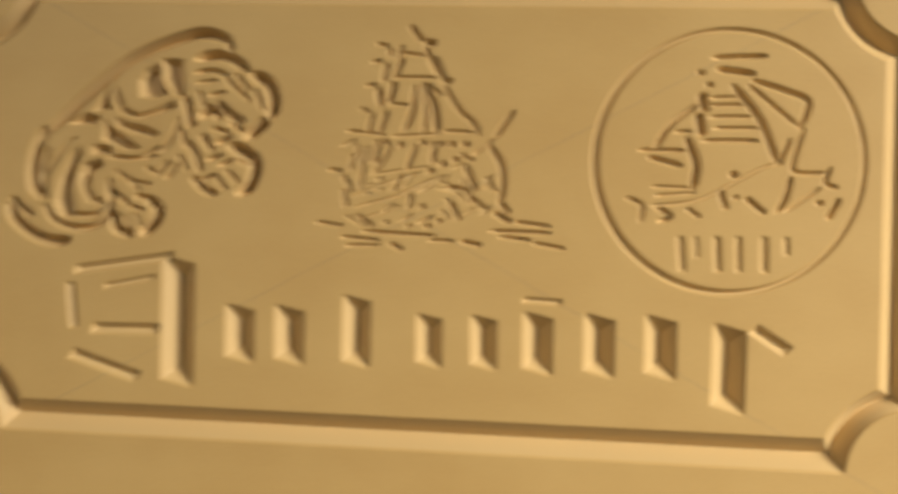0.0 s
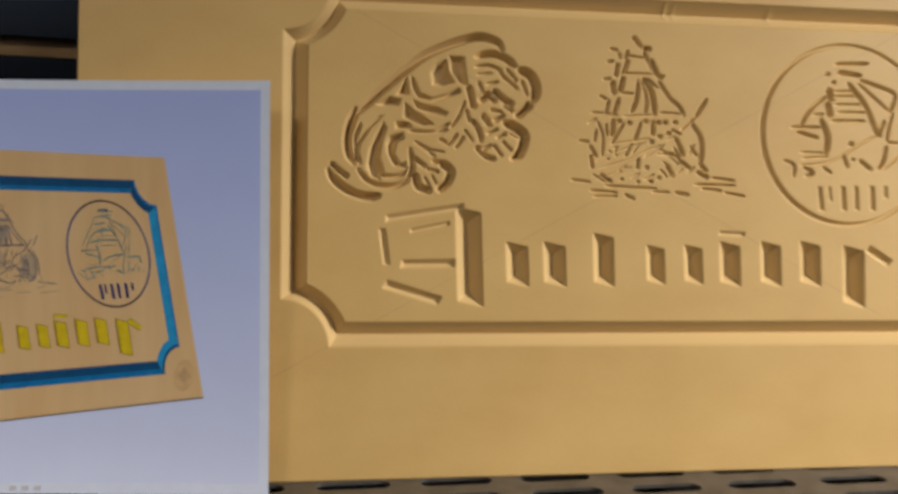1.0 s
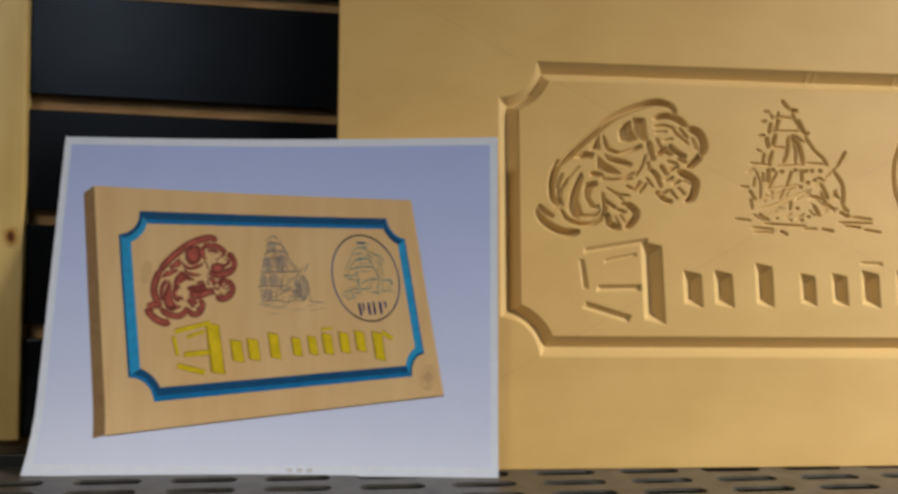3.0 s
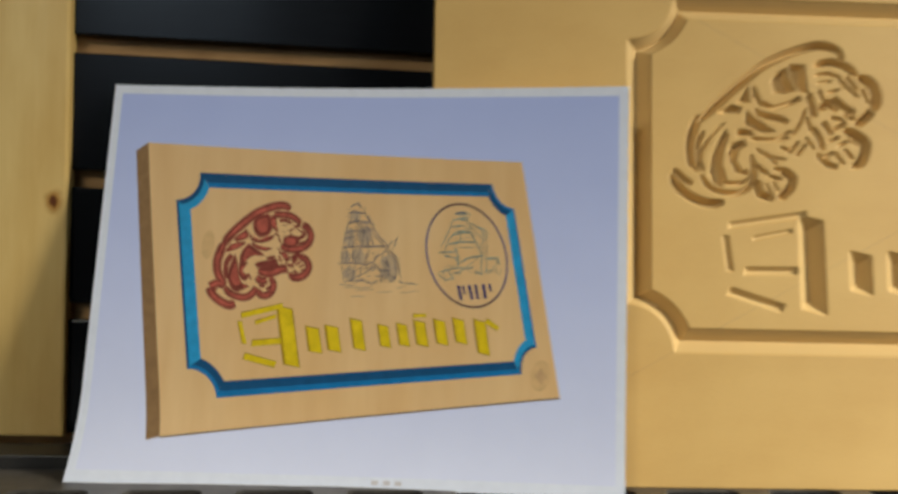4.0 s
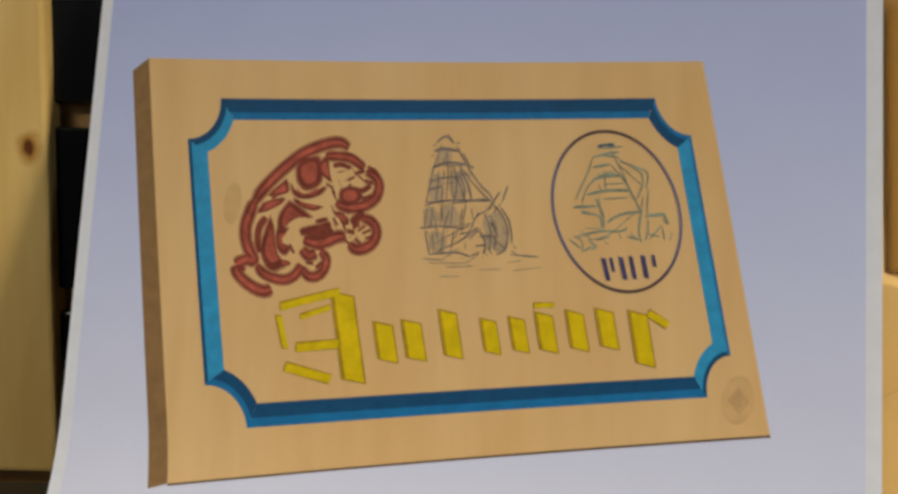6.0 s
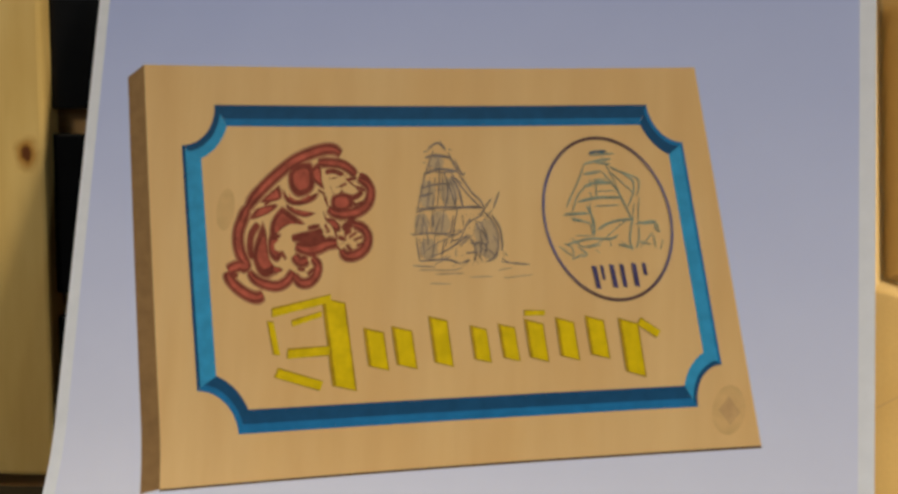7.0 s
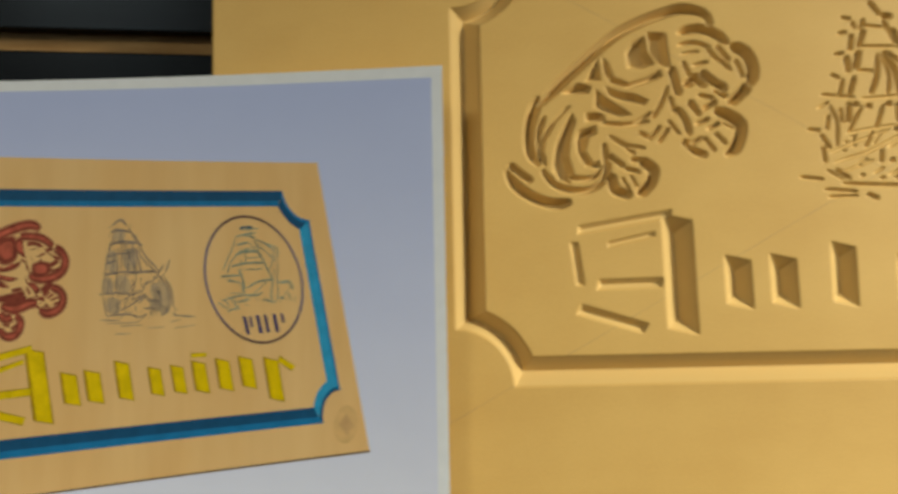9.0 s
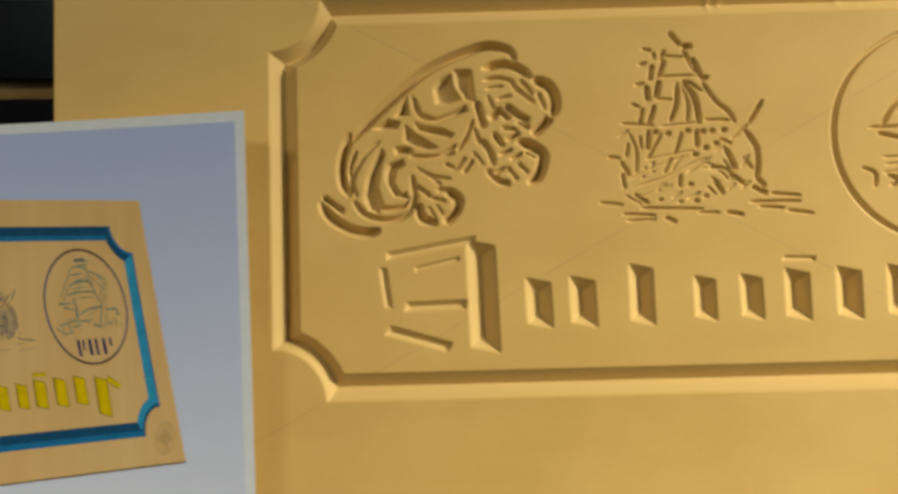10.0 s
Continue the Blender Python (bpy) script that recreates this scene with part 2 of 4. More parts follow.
def slotted_plate(x0, nx, y0, ny):
    verts, faces = [], []
    around = []
    for side, turn in ((1, -90), (-1, 90)):
        for k in range(9):
            a = radians(turn + 180 * k / 8)
            around.append((side * (SLOT_L - SLOT_W) / 2 + math.cos(a) * SLOT_W / 2, math.sin(a) * SLOT_W / 2))
    hx, hy = PITCH_X / 2, PITCH_Y / 2
    rim = [(-9, 0)] * len(around)
    for k, (x, y) in enumerate(around):
        s = min(hx / max(abs(x), 1e-9), hy / max(abs(y), 1e-9))
        rim[k] = (max(-hx, min(hx, x * s)), max(-hy, min(hy, y * s)))
        if abs(abs(y) - SLOT_W / 2) < 1e-6:
            rim[k] = (math.copysign(hx, x), math.copysign(hy, y))
    n = len(around)
    corners = [(hx, -hy), (hx, hy), (-hx, hy), (-hx, -hy)]
    for i in range(nx):
        for j in range(ny):
            cx, cy, o = x0 + PITCH_X * i, y0 - PITCH_Y * j, len(verts)
            verts += [(cx + x, cy + y, 0) for x, y in around] + [(cx + x, cy + y, 0) for x, y in rim]
            verts += [(cx + x, cy + y, -THICK) for x, y in around] + [(cx + x, cy + y, 0) for x, y in corners]
            for k in range(n):
                q = (k + 1) % n
                faces.append((o + k, o + n + k, o + n + q, o + q))
                faces.append((o + k, o + q, o + 2 * n + q, o + 2 * n + k))
                a, b2 = rim[k], rim[q]
                if abs(a[0] - b2[0]) > 1e-9 and abs(a[1] - b2[1]) > 1e-9:
                    c = min(range(4), key=lambda c: abs(corners[c][0] - (a[0] if abs(abs(a[0]) - hx) < 1e-9 else b2[0])) + abs(corners[c][1] - (a[1] if abs(abs(a[1]) - hy) < 1e-9 else b2[1])))
                    faces.append((o + n + k, o + 3 * n + c, o + n + q))
    return verts, faces


v, f = slotted_plate(0.066 - PITCH_X * 11, 27, -0.0075, 6)
plate = bmesh.new()
corner = [plate.verts.new(p) for p in v]
for q in f:
    plate.faces.new([corner[k] for k in q])
bmesh.ops.remove_doubles(plate, verts=plate.verts[:], dist=3e-5)
part("slotted_plate", plate, STEEL, shelf)
part("front_lip", block(-0.58, 0.93, -0.1672, -0.1372, -0.012, 0.0, 0.001), STEEL, shelf)
part("rear_strip", block(-0.58, 0.93, 0.0043, 0.034, -0.012, -0.0002), STEEL, shelf)
part("rear_rail", block(-0.58, 0.93, 0.0345, 0.0600, -0.012, 0.0075, 0.001), DARK, shelf, "black steel rail along the back")
# added plate: its dark colour stands in for the shade under the slots
part("under_slot_shade", block(-0.58, 0.93, -0.166, 0.034, -0.024, -0.0145), DARK, shelf, "added dark plate standing in for the shade below the slots")

# ---- drawings on the sign, in millimetres over the board's lower edge ----
ART = {"swirl": [], "ship": [], "medal": [], "inked_swirl": [], "inked_ship": [], "inked_sail": [], "inked_boat": [], "inked_flag": []}
BARS = {"letter": [], "medal": []}
PATCHES = {"swirl": [], "inked_swirl": []}


def smooth_line(pts, n=5):
    """A rounded curve through the places."""
    if len(pts) < 3:
        return pts
    ext, out = [pts[0]] + list(pts) + [pts[-1]], []
    for p0, p1, p2, p3 in zip(ext, ext[1:], ext[2:], ext[3:]):
        for i in range(n):
            t = i / n
            out.append(tuple(0.5 * (2 * b + (c - a) * t + (2 * a - 5 * b + 4 * c - d) * t * t + (3 * b - a - 3 * c + d) * t ** 3) for a, b, c, d in zip(p0, p1, p2, p3)))
    return out + [pts[-1]]


def stroke(which, width, flat):
    ART[which].append((width, smooth_line([(flat[i], flat[i + 1]) for i in range(0, len(flat), 2)])))


def swirl(width, *flat):
    stroke("swirl", width, flat)


def swirl_patch(*flat):
    PATCHES["swirl"].append([(flat[i], flat[i + 1]) for i in range(0, len(flat), 2)])


def inked_patch(*flat):
    PATCHES["inked_swirl"].append([(flat[i], flat[i + 1]) for i in range(0, len(flat), 2)])


def ship(width, *flat):
    stroke("ship", width, flat)


def medal(width, *flat):
    stroke("medal", width, flat)


def inked_swirl(width, *flat):
    stroke("inked_swirl", width, flat)


def inked_ship(width, *flat):
    stroke("inked_ship", width, flat)


def inked_sail(width, *flat):
    stroke("inked_sail", width, flat)


def inked_boat(width, *flat):
    stroke("inked_boat", width, flat)


def inked_flag(width, *flat):
    stroke("inked_flag", width, flat)


def letter_bar(width, x0, z0, x1, z1):
    BARS["letter"].append((width, (x0, z0), (x1, z1)))


def medal_bar(width, x0, z0, x1, z1):
    BARS["medal"].append((width, (x0, z0), (x1, z1)))


swirl(3.1, 92.9, 239.4, 90.0, 243.6, 79.8, 245.6, 68.9, 242.9, 58.1, 238.7, 47.4, 232.9, 36.8, 224.2, 26.4, 215.0, 16.7, 205.5, 11.2, 200.4)
swirl(3.1, 10.8, 202.5, 8.1, 195.4, 6.5, 187.1, 7.2, 178.5, 10.0, 173.4)
swirl(1.7, 13.6, 194.2, 10.9, 187.2, 11.3, 178.9, 13.4, 172.8)
swirl(3.1, -3.6, 169.2, -0.2, 163.1, 6.0, 158.1, 13.5, 154.9, 19.7, 154.3, 23.5, 155.1)
swirl(2.1, -1.9, 171.7, 2.5, 168.0, 5.9, 165.7)
swirl(2.1, 12.7, 169.3, 16.9, 163.9, 24.8, 160.6, 33.5, 160.8, 40.5, 165.5, 42.2, 172.5, 41.1, 181.2)
swirl(1.7, 17.9, 170.1, 26.5, 166.2, 35.2, 166.4, 39.8, 170.7)
swirl(2.8, 44.0, 165.9, 45.7, 160.4, 51.0, 158.7)
swirl(3.1, 59.8, 172.9, 63.7, 169.5, 62.3, 164.2, 58.0, 159.9)
swirl(1.0, 49.2, 165.7, 51.7, 161.2)
swirl(1.0, 53.1, 166.8, 55.6, 162.3)
swirl(1.7, 43.9, 176.0, 49.2, 172.0)
swirl(1.7, 54.5, 174.6, 60.2, 174.0)
swirl(1.2, 43.9, 185.5, 51.0, 181.5, 59.8, 180.0)
swirl(1.4, 63.4, 185.4, 67.0, 189.7)
swirl(1.4, 67.0, 183.3, 70.9, 188.4)
swirl(1.4, 64.1, 194.2, 68.8, 201.4, 71.7, 208.7)
swirl(2.8, 78.6, 234.7, 87.0, 236.2, 94.3, 234.4, 100.5, 230.0)
swirl(3.4, 103.5, 227.9, 109.7, 224.6, 112.6, 217.5, 111.5, 210.9)
swirl(1.4, 77.9, 228.6, 85.2, 229.6, 92.4, 227.4)
swirl(1.0, 79.0, 224.3, 87.0, 225.4)
swirl(2.4, 74.2, 216.3, 76.7, 206.4)
swirl(2.8, 81.4, 210.5, 85.1, 212.8, 88.3, 210.4)
swirl(2.4, 89.1, 214.7, 94.2, 210.6, 98.2, 208.3)
swirl(1.4, 92.4, 224.2, 97.9, 220.5, 101.9, 216.7)
swirl(3.1, 102.5, 202.3, 108.5, 207.6)
swirl(2.1, 76.0, 198.2, 79.6, 192.9, 81.3, 186.6)
swirl(1.2, 71.6, 192.7, 76.3, 186.5)
swirl(2.1, 85.7, 196.4, 82.5, 200.9)
swirl(3.4, 94.8, 197.4, 101.4, 194.4, 105.8, 189.9, 103.5, 181.2, 99.4, 177.5)
swirl(2.1, 79.2, 182.6, 83.8, 178.2, 87.8, 176.9)
swirl(1.4, 88.6, 184.3, 92.5, 179.1)
swirl(1.4, 94.0, 186.3, 98.0, 182.1)
swirl(1.4, 97.7, 191.8, 102.1, 189.4)
swirl_patch(53.8, 225.7, 56.3, 229.4, 61.7, 232.1, 62.7, 226.1, 66.0, 220.2, 59.9, 218.1, 54.5, 218.6)
swirl_patch(63.5, 234.0, 71.8, 233.7, 72.5, 226.5, 73.5, 219.1, 68.8, 220.3, 64.5, 226.2, 64.2, 231.5)
swirl_patch(43.5, 222.4, 46.0, 219.3, 48.1, 213.8, 53.8, 211.5, 59.9, 213.5, 67.0, 217.0, 68.1, 213.9, 61.7, 211.1, 53.8, 209.0, 46.7, 210.9, 43.9, 215.7)
swirl_patch(43.9, 209.0, 49.2, 206.7, 56.3, 205.6, 62.0, 203.0, 59.9, 200.8, 51.0, 202.6, 45.7, 204.5)
swirl_patch(39.0, 207.4, 43.9, 203.0, 49.2, 199.7, 54.2, 196.3, 48.2, 195.4, 42.2, 197.3, 38.3, 199.6, 39.0, 203.9)
swirl_patch(33.7, 212.1, 39.7, 222.2, 40.7, 212.4)
swirl_patch(22.6, 206.4, 29.9, 210.6, 35.8, 209.0, 34.1, 205.8, 26.4, 205.5)
swirl_patch(33.7, 196.7, 41.1, 196.9, 42.2, 193.1, 33.8, 192.8)
swirl_patch(26.4, 194.7, 23.0, 189.3, 19.6, 182.3, 18.2, 173.6, 20.3, 167.4, 24.8, 165.8, 26.9, 170.3, 24.8, 177.2, 25.8, 184.2, 28.2, 191.2)
swirl_patch(16.1, 190.8, 22.9, 198.0, 26.1, 198.9, 19.2, 191.6, 14.7, 183.9, 13.1, 174.8, 11.0, 176.8, 12.0, 184.5)
swirl_patch(30.3, 187.8, 37.3, 189.8, 38.0, 186.3, 34.5, 184.5, 33.1, 179.2, 35.9, 174.7, 38.7, 175.9, 38.7, 172.0, 32.8, 172.9, 29.6, 179.1, 28.9, 184.3)
swirl(1.4, 90.9, 227.4, 96.3, 221.5)
swirl(1.4, 96.3, 227.6, 101.1, 221.7)
swirl(1.2, 84.2, 218.8, 90.8, 220.5)
swirl(1.4, 79.9, 219.7, 82.1, 214.4)
swirl(1.7, 94.4, 207.0, 98.8, 204.3)
swirl(1.4, 87.1, 204.6, 92.5, 203.4)
swirl(1.7, 88.9, 198.6, 93.6, 201.3)
swirl(1.4, 85.2, 191.3, 89.9, 193.3)
swirl(1.4, 90.6, 189.0, 95.0, 191.3)
swirl(1.4, 82.6, 182.4, 86.3, 184.3)
swirl(1.4, 58.3, 186.9, 62.6, 184.6)
swirl(1.4, 48.4, 183.1, 54.8, 177.4)
swirl(1.4, 51.2, 170.3, 56.5, 169.0)
swirl(1.4, 40.6, 191.6, 51.2, 190.9, 61.9, 192.4)
swirl(1.4, 104.8, 220.8, 107.7, 213.7)
swirl(1.4, 72.6, 204.1, 74.8, 196.3)
swirl(1.4, 56.5, 192.2, 62.6, 195.9)
ship(0.9, 148.0, 177.1, 161.3, 182.9, 176.8, 188.1)
ship(0.9, 149.8, 172.8, 165.1, 177.5, 180.6, 185.3)
ship(0.9, 153.5, 168.2, 168.8, 174.0)
ship(0.9, 176.6, 179.7, 188.4, 187.3)
ship(1.0, 184.4, 181.7, 192.1, 180.1, 196.7, 175.4)
ship(1.2, 186.1, 172.6, 189.9, 168.7)
ship(1.2, 194.2, 185.7, 198.0, 180.3)
ship(1.2, 199.8, 176.6, 203.7, 173.0)
ship(1.2, 204.0, 186.7, 207.8, 182.4)
ship(1.2, 176.4, 166.9, 182.2, 169.9)
ship(0.9, 195.8, 171.0, 199.8, 174.0)
ship(0.9, 202.8, 171.2, 206.9, 175.0)
ship(1.2, 146.0, 169.1, 153.5, 164.9)
ship(0.9, 182.5, 185.3, 189.1, 183.3)
ship(0.9, 168.9, 181.3, 173.7, 188.0)
ship(0.9, 158.3, 181.0, 160.6, 186.1)
ship(0.9, 190.4, 190.0, 195.5, 192.4)
ship(1.0, 161.2, 172.0, 165.8, 174.6)
ship(1.0, 168.7, 167.4, 173.4, 170.4)
ship(0.9, 187.4, 177.4, 192.0, 174.6)
ship(2.2, 170.9, 249.1, 174.8, 244)
ship(2.6, 177.5, 243, 179.9, 242.7)
ship(1.9, 176.7, 241.1, 182.4, 229.3)
ship(2.2, 181.4, 236.4, 185.6, 227.1, 188.3, 227.3)
ship(1.9, 185.5, 224.5, 192.1, 214.6, 197.9, 209.6, 200.6, 204.4)
ship(1.3, 164.9, 238.6, 176.7, 237.3)
ship(1.3, 164, 228, 182.4, 228.1)
ship(1.3, 162.6, 216.7, 170.4, 216.3)
ship(1.3, 145.1, 204.9, 160.5, 203.6)
ship(1.1, 164.4, 203, 184, 204.5)
ship(1.3, 186, 205.7, 197.9, 205.4)
ship(1.8, 166.9, 240.6, 165.7, 236.7)
ship(1.8, 161.8, 239.2, 162.5, 237.3)
ship(2.2, 166.8, 234.9, 164.4, 228.4)
ship(2.2, 160.9, 232.8, 160, 227.1)
ship(2.6, 163.9, 224.7, 162.6, 218.6)
ship(2.6, 158, 222.1, 158.7, 217)
ship(2.2, 161.4, 213.3, 158.6, 204.7)
ship(1.8, 155.6, 212, 153.9, 204.5)
ship(2.2, 173.3, 224, 172.3, 213.8, 169.1, 205.8)
ship(1.8, 175.3, 224, 178.2, 214, 177.3, 205.4)
ship(2.6, 176.5, 225.2, 181.4, 216.8, 183.2, 204.9)
ship(1.5, 178.4, 225.3, 185, 220.3)
ship(2.2, 161.2, 200.3, 161.8, 200.3)
ship(2.2, 167.4, 199.4, 168, 199.4)
ship(2.2, 177.2, 200.5, 177.8, 200.5)
ship(2.2, 184.7, 200.1, 185.3, 200.1)
ship(2.2, 189, 200.2, 189.6, 200.2)
ship(2.2, 195, 200.4, 195.6, 200.4)
ship(1.5, 148.8, 199.5, 151.8, 191.5, 151.3, 180.4)
ship(1.5, 148, 195, 146.8, 188.3)
ship(1.5, 153.8, 197.8, 154.5, 192.3)
ship(2.2, 158.1, 200.2, 157.6, 192.4)
ship(1.5, 164.3, 199.3, 157.2, 187.2)
ship(1.8, 174.5, 199.7, 170.8, 189.1)
ship(2.2, 181.9, 200, 181.8, 193.2)
ship(1.8, 144.1, 185.7, 147.8, 179.6)
ship(1.8, 144.7, 179.5, 145.4, 173.6)
ship(1.5, 168.8, 187.2, 165.2, 180.1)
ship(0.9, 156.4, 186.8, 179.8, 190.6)
ship(1.4, 138.4, 188.4, 142.9, 187.9)
ship(1.1, 143.1, 198.5, 148.1, 201.3)
ship(1.5, 157.1, 241.9, 160.3, 241.3)
ship(1.5, 155.1, 234.3, 157.8, 234.8)
ship(1.5, 153, 224.2, 156.1, 224.7)
ship(1.4, 150.6, 214.4, 153.6, 213)
ship(1.9, 214.5, 214.4, 207.8, 203.9)
ship(1.3, 207, 203.1, 198.5, 196.1)
ship(2.2, 205.7, 199.7, 210.7, 191.6, 211.3, 182.2, 210, 176.2)
ship(2.2, 195.6, 191.1, 197.9, 186.3, 200.1, 181.1)
ship(2.2, 180.5, 188.7, 181.1, 188.7)
ship(2.2, 185.7, 191.9, 186.3, 191.9)
ship(2.2, 190.9, 193.9, 191.5, 193.9)
ship(1.5, 193.7, 195.9, 198, 193.8)
ship(1.1, 152.3, 173.8, 167.9, 178.3, 185.6, 187)
ship(1.1, 176.5, 180.4, 187.6, 186.7)
ship(1.8, 187.5, 182.2, 196.2, 181, 198.4, 175.8)
ship(2.2, 190.1, 174.9, 193.2, 169.7)
ship(1.8, 199.3, 177.4, 204, 173.7)
ship(1.1, 203.3, 182, 206.7, 187.7)
ship(2.2, 209.1, 171.6, 214.2, 168.8)
ship(2.2, 211.2, 175.4, 213.5, 172.9)
ship(1.8, 172.9, 178.1, 172.5, 173.6)
ship(1.9, 177.5, 173.8, 178.1, 173.8)
ship(1.9, 180.1, 165.7, 180.7, 165.7)
ship(1.8, 184.9, 168, 185.5, 168)
ship(1.5, 161.9, 171.5, 162.5, 171.5)
ship(1.5, 162.6, 166.7, 163.2, 166.7)
ship(1.5, 172.3, 165.5, 172.9, 165.5)
ship(1.8, 150.4, 169.4, 156.8, 165.1)
ship(1.1, 155.5, 182.4, 156.1, 182.4)
ship(1.1, 158.7, 185, 159.3, 185)
ship(1.1, 154.3, 178.3, 154.9, 178.3)
ship(1.1, 159.4, 180.6, 160, 180.6)
ship(1.5, 205.8, 183.9, 208.1, 181.4)
ship(1.4, 133.2, 166, 143.8, 164.8)
ship(1.5, 153.3, 162.8, 169.5, 162.1, 183.2, 161.7)
ship(1.4, 144.5, 160.1, 159.8, 159)
ship(1.3, 146.4, 156.5, 159.8, 157.1)
ship(1.8, 165.6, 157.6, 169.4, 155.9)
ship(1.3, 181.2, 159.8, 191, 159.7)
ship(1.8, 195, 159.7, 202.8, 158.4)
ship(1.5, 206.9, 164.5, 231, 164.3)
ship(1.5, 217, 168.5, 231.1, 167)
ship(1.5, 210.9, 162.3, 222.9, 161.1)
ship(1.5, 224.9, 160, 237, 158.1)
medal(1.9, 295.6, 238.1, 316.2, 239)
medal(2.3, 297.6, 233.4, 311.6, 231.7)
medal(1.9, 290.3, 231.9, 290.9, 231.9)
medal(1.9, 293.9, 227, 294.5, 227)
medal(3.1, 291.6, 221.8, 292.7, 217.6)
medal(3.0, 290.5, 213.6, 291.6, 207.8)
medal(1.3, 295, 221.6, 305.7, 222.1)
medal(1.3, 294.9, 218.5, 307.7, 219)
medal(1.3, 294.7, 213.8, 311.8, 214.1)
medal(1.3, 296.7, 209.2, 313.8, 209.5)
medal(1.5, 292.3, 204, 313.6, 204.4)
medal(2.7, 285.9, 204.5, 289.8, 194.2, 288.6, 184.5)
medal(1.9, 289.8, 218.7, 279.9, 211.3, 273.2, 201)
medal(1.5, 266.9, 199.6, 284.9, 199.8)
medal(1.9, 271, 196.7, 283.5, 193.6)
medal(1.3, 281, 207.4, 287.3, 207.7)
medal(2.3, 303.7, 226.7, 314, 214.2, 319.9, 201.1, 321.9, 195.3)
medal(1.9, 311.5, 229, 325.2, 224.8, 333.7, 220.5, 330.3, 210.1)
medal(1.5, 310.2, 226.9, 329, 211.2)
medal(1.5, 332, 209.4, 328.5, 197.5, 329.5, 192, 341.3, 192)
medal(1.6, 322.7, 195.3, 326.6, 205.2)
medal(1.9, 327.3, 189.6, 325.7, 181.7, 322.4, 175.8)
medal(1.2, 338.9, 186, 325.4, 175.9)
medal(1.6, 342.7, 194, 341.1, 188.1, 345.4, 186.2)
medal(1.9, 338.6, 179.8, 339.2, 179.8)
medal(1.9, 346, 180.8, 342.7, 174.4)
medal(1.1, 272.7, 184.8, 287.4, 184.5)
medal(1.1, 273.8, 181, 289.4, 182.6)
medal(1.1, 272.5, 177.1, 291.4, 180, 315.3, 193.1, 324, 195.4)
medal(2.3, 304.5, 190.4, 305.1, 190.4)
medal(1.5, 262.2, 179.9, 268.3, 177, 268.1, 170.5)
medal(1.9, 274.5, 176.4, 279.9, 172.8, 275.6, 170.7)
medal(1.5, 287.1, 176, 291.2, 173.1)
medal(1.9, 300, 182.9, 301.9, 177.2)
medal(1.5, 305.5, 181.2, 306.1, 181.2)
medal(1.9, 310.6, 180.5, 316.8, 175.7)
medal_bar(3.4, 284.2, 164.4, 285.4, 150.7)
medal_bar(2.3, 290.5, 164.6, 291, 156.2)
medal_bar(3.5, 298.9, 164.8, 299.7, 151)
medal_bar(3.1, 307.4, 165, 307.8, 151.1)
medal_bar(3.5, 317.7, 165.2, 318, 151.3)
medal_bar(2.7, 326.3, 165.4, 326.5, 158.5)
letter_bar(12.8, 101.5, 127.2, 102.1, 108.1)
letter_bar(13.0, 123, 127.5, 123.6, 108.2)
letter_bar(12.2, 151.8, 132.9, 152.2, 108.3)
letter_bar(11.0, 182.6, 126.7, 183, 109.2)
letter_bar(11.1, 205.3, 127, 205.8, 109.3)
letter_bar(12.6, 227.7, 128.7, 228, 108.7)
letter_bar(3.0, 221.5, 136.5, 236.8, 135.9)
letter_bar(12.7, 252.9, 129, 253.1, 108.8)
letter_bar(12.9, 277.6, 129.3, 277.8, 109)
letter_bar(13.7, 305.2, 126.6, 304.9, 97)
letter_bar(5.3, 314.6, 128.2, 327.9, 119.9)
letter_bar(14.7, 73.8, 146, 75.1, 97.4)
letter_bar(4.5, 28.2, 142.4, 70.9, 149.5)
letter_bar(4.1, 25.8, 136.4, 28.3, 117.4)
letter_bar(5.2, 36.7, 117.4, 65.8, 118)
letter_bar(5.5, 27.7, 106.3, 57.3, 97.4)
letter_bar(3.1, 41.6, 135.6, 63, 140.2)
inked_swirl(5.9, 90.9, 240.3, 85.9, 243.3, 77.8, 243.4, 65.9, 240.5, 53.9, 235.9, 42.1, 228.7, 30.2, 220.1, 20.7, 212.0, 16.1, 206.0)
inked_swirl(6.4, 15.8, 206.7, 11.5, 198.9, 8.2, 191.9, 7.3, 183.8, 9.1, 176.8, 12.4, 172.2)
inked_swirl(5.9, -2.0, 167.7, -0.8, 163.1, 4.1, 157.8, 10.8, 153.5, 17.3, 151.5, 22.5, 153.1)
inked_swirl(5.5, -1.5, 168.0, 3.3, 170.3, 11.1, 171.5)
inked_swirl(5.0, 13.5, 167.2, 17.3, 162.6, 23.3, 159.7, 31.6, 158.0, 38.2, 159.6, 42.8, 162.9, 45.5, 167.1)
inked_swirl(3.6, 23.2, 196.6, 17.8, 190.7, 15.8, 183.6, 16.1, 174.9)
inked_swirl(5.0, 72.3, 234.9, 80.3, 234.8, 89.1, 234.0, 95.9, 231.0, 101.1, 226.8)
inked_swirl(2.3, 77.3, 228.6, 84.0, 229.3, 90.4, 227.0)
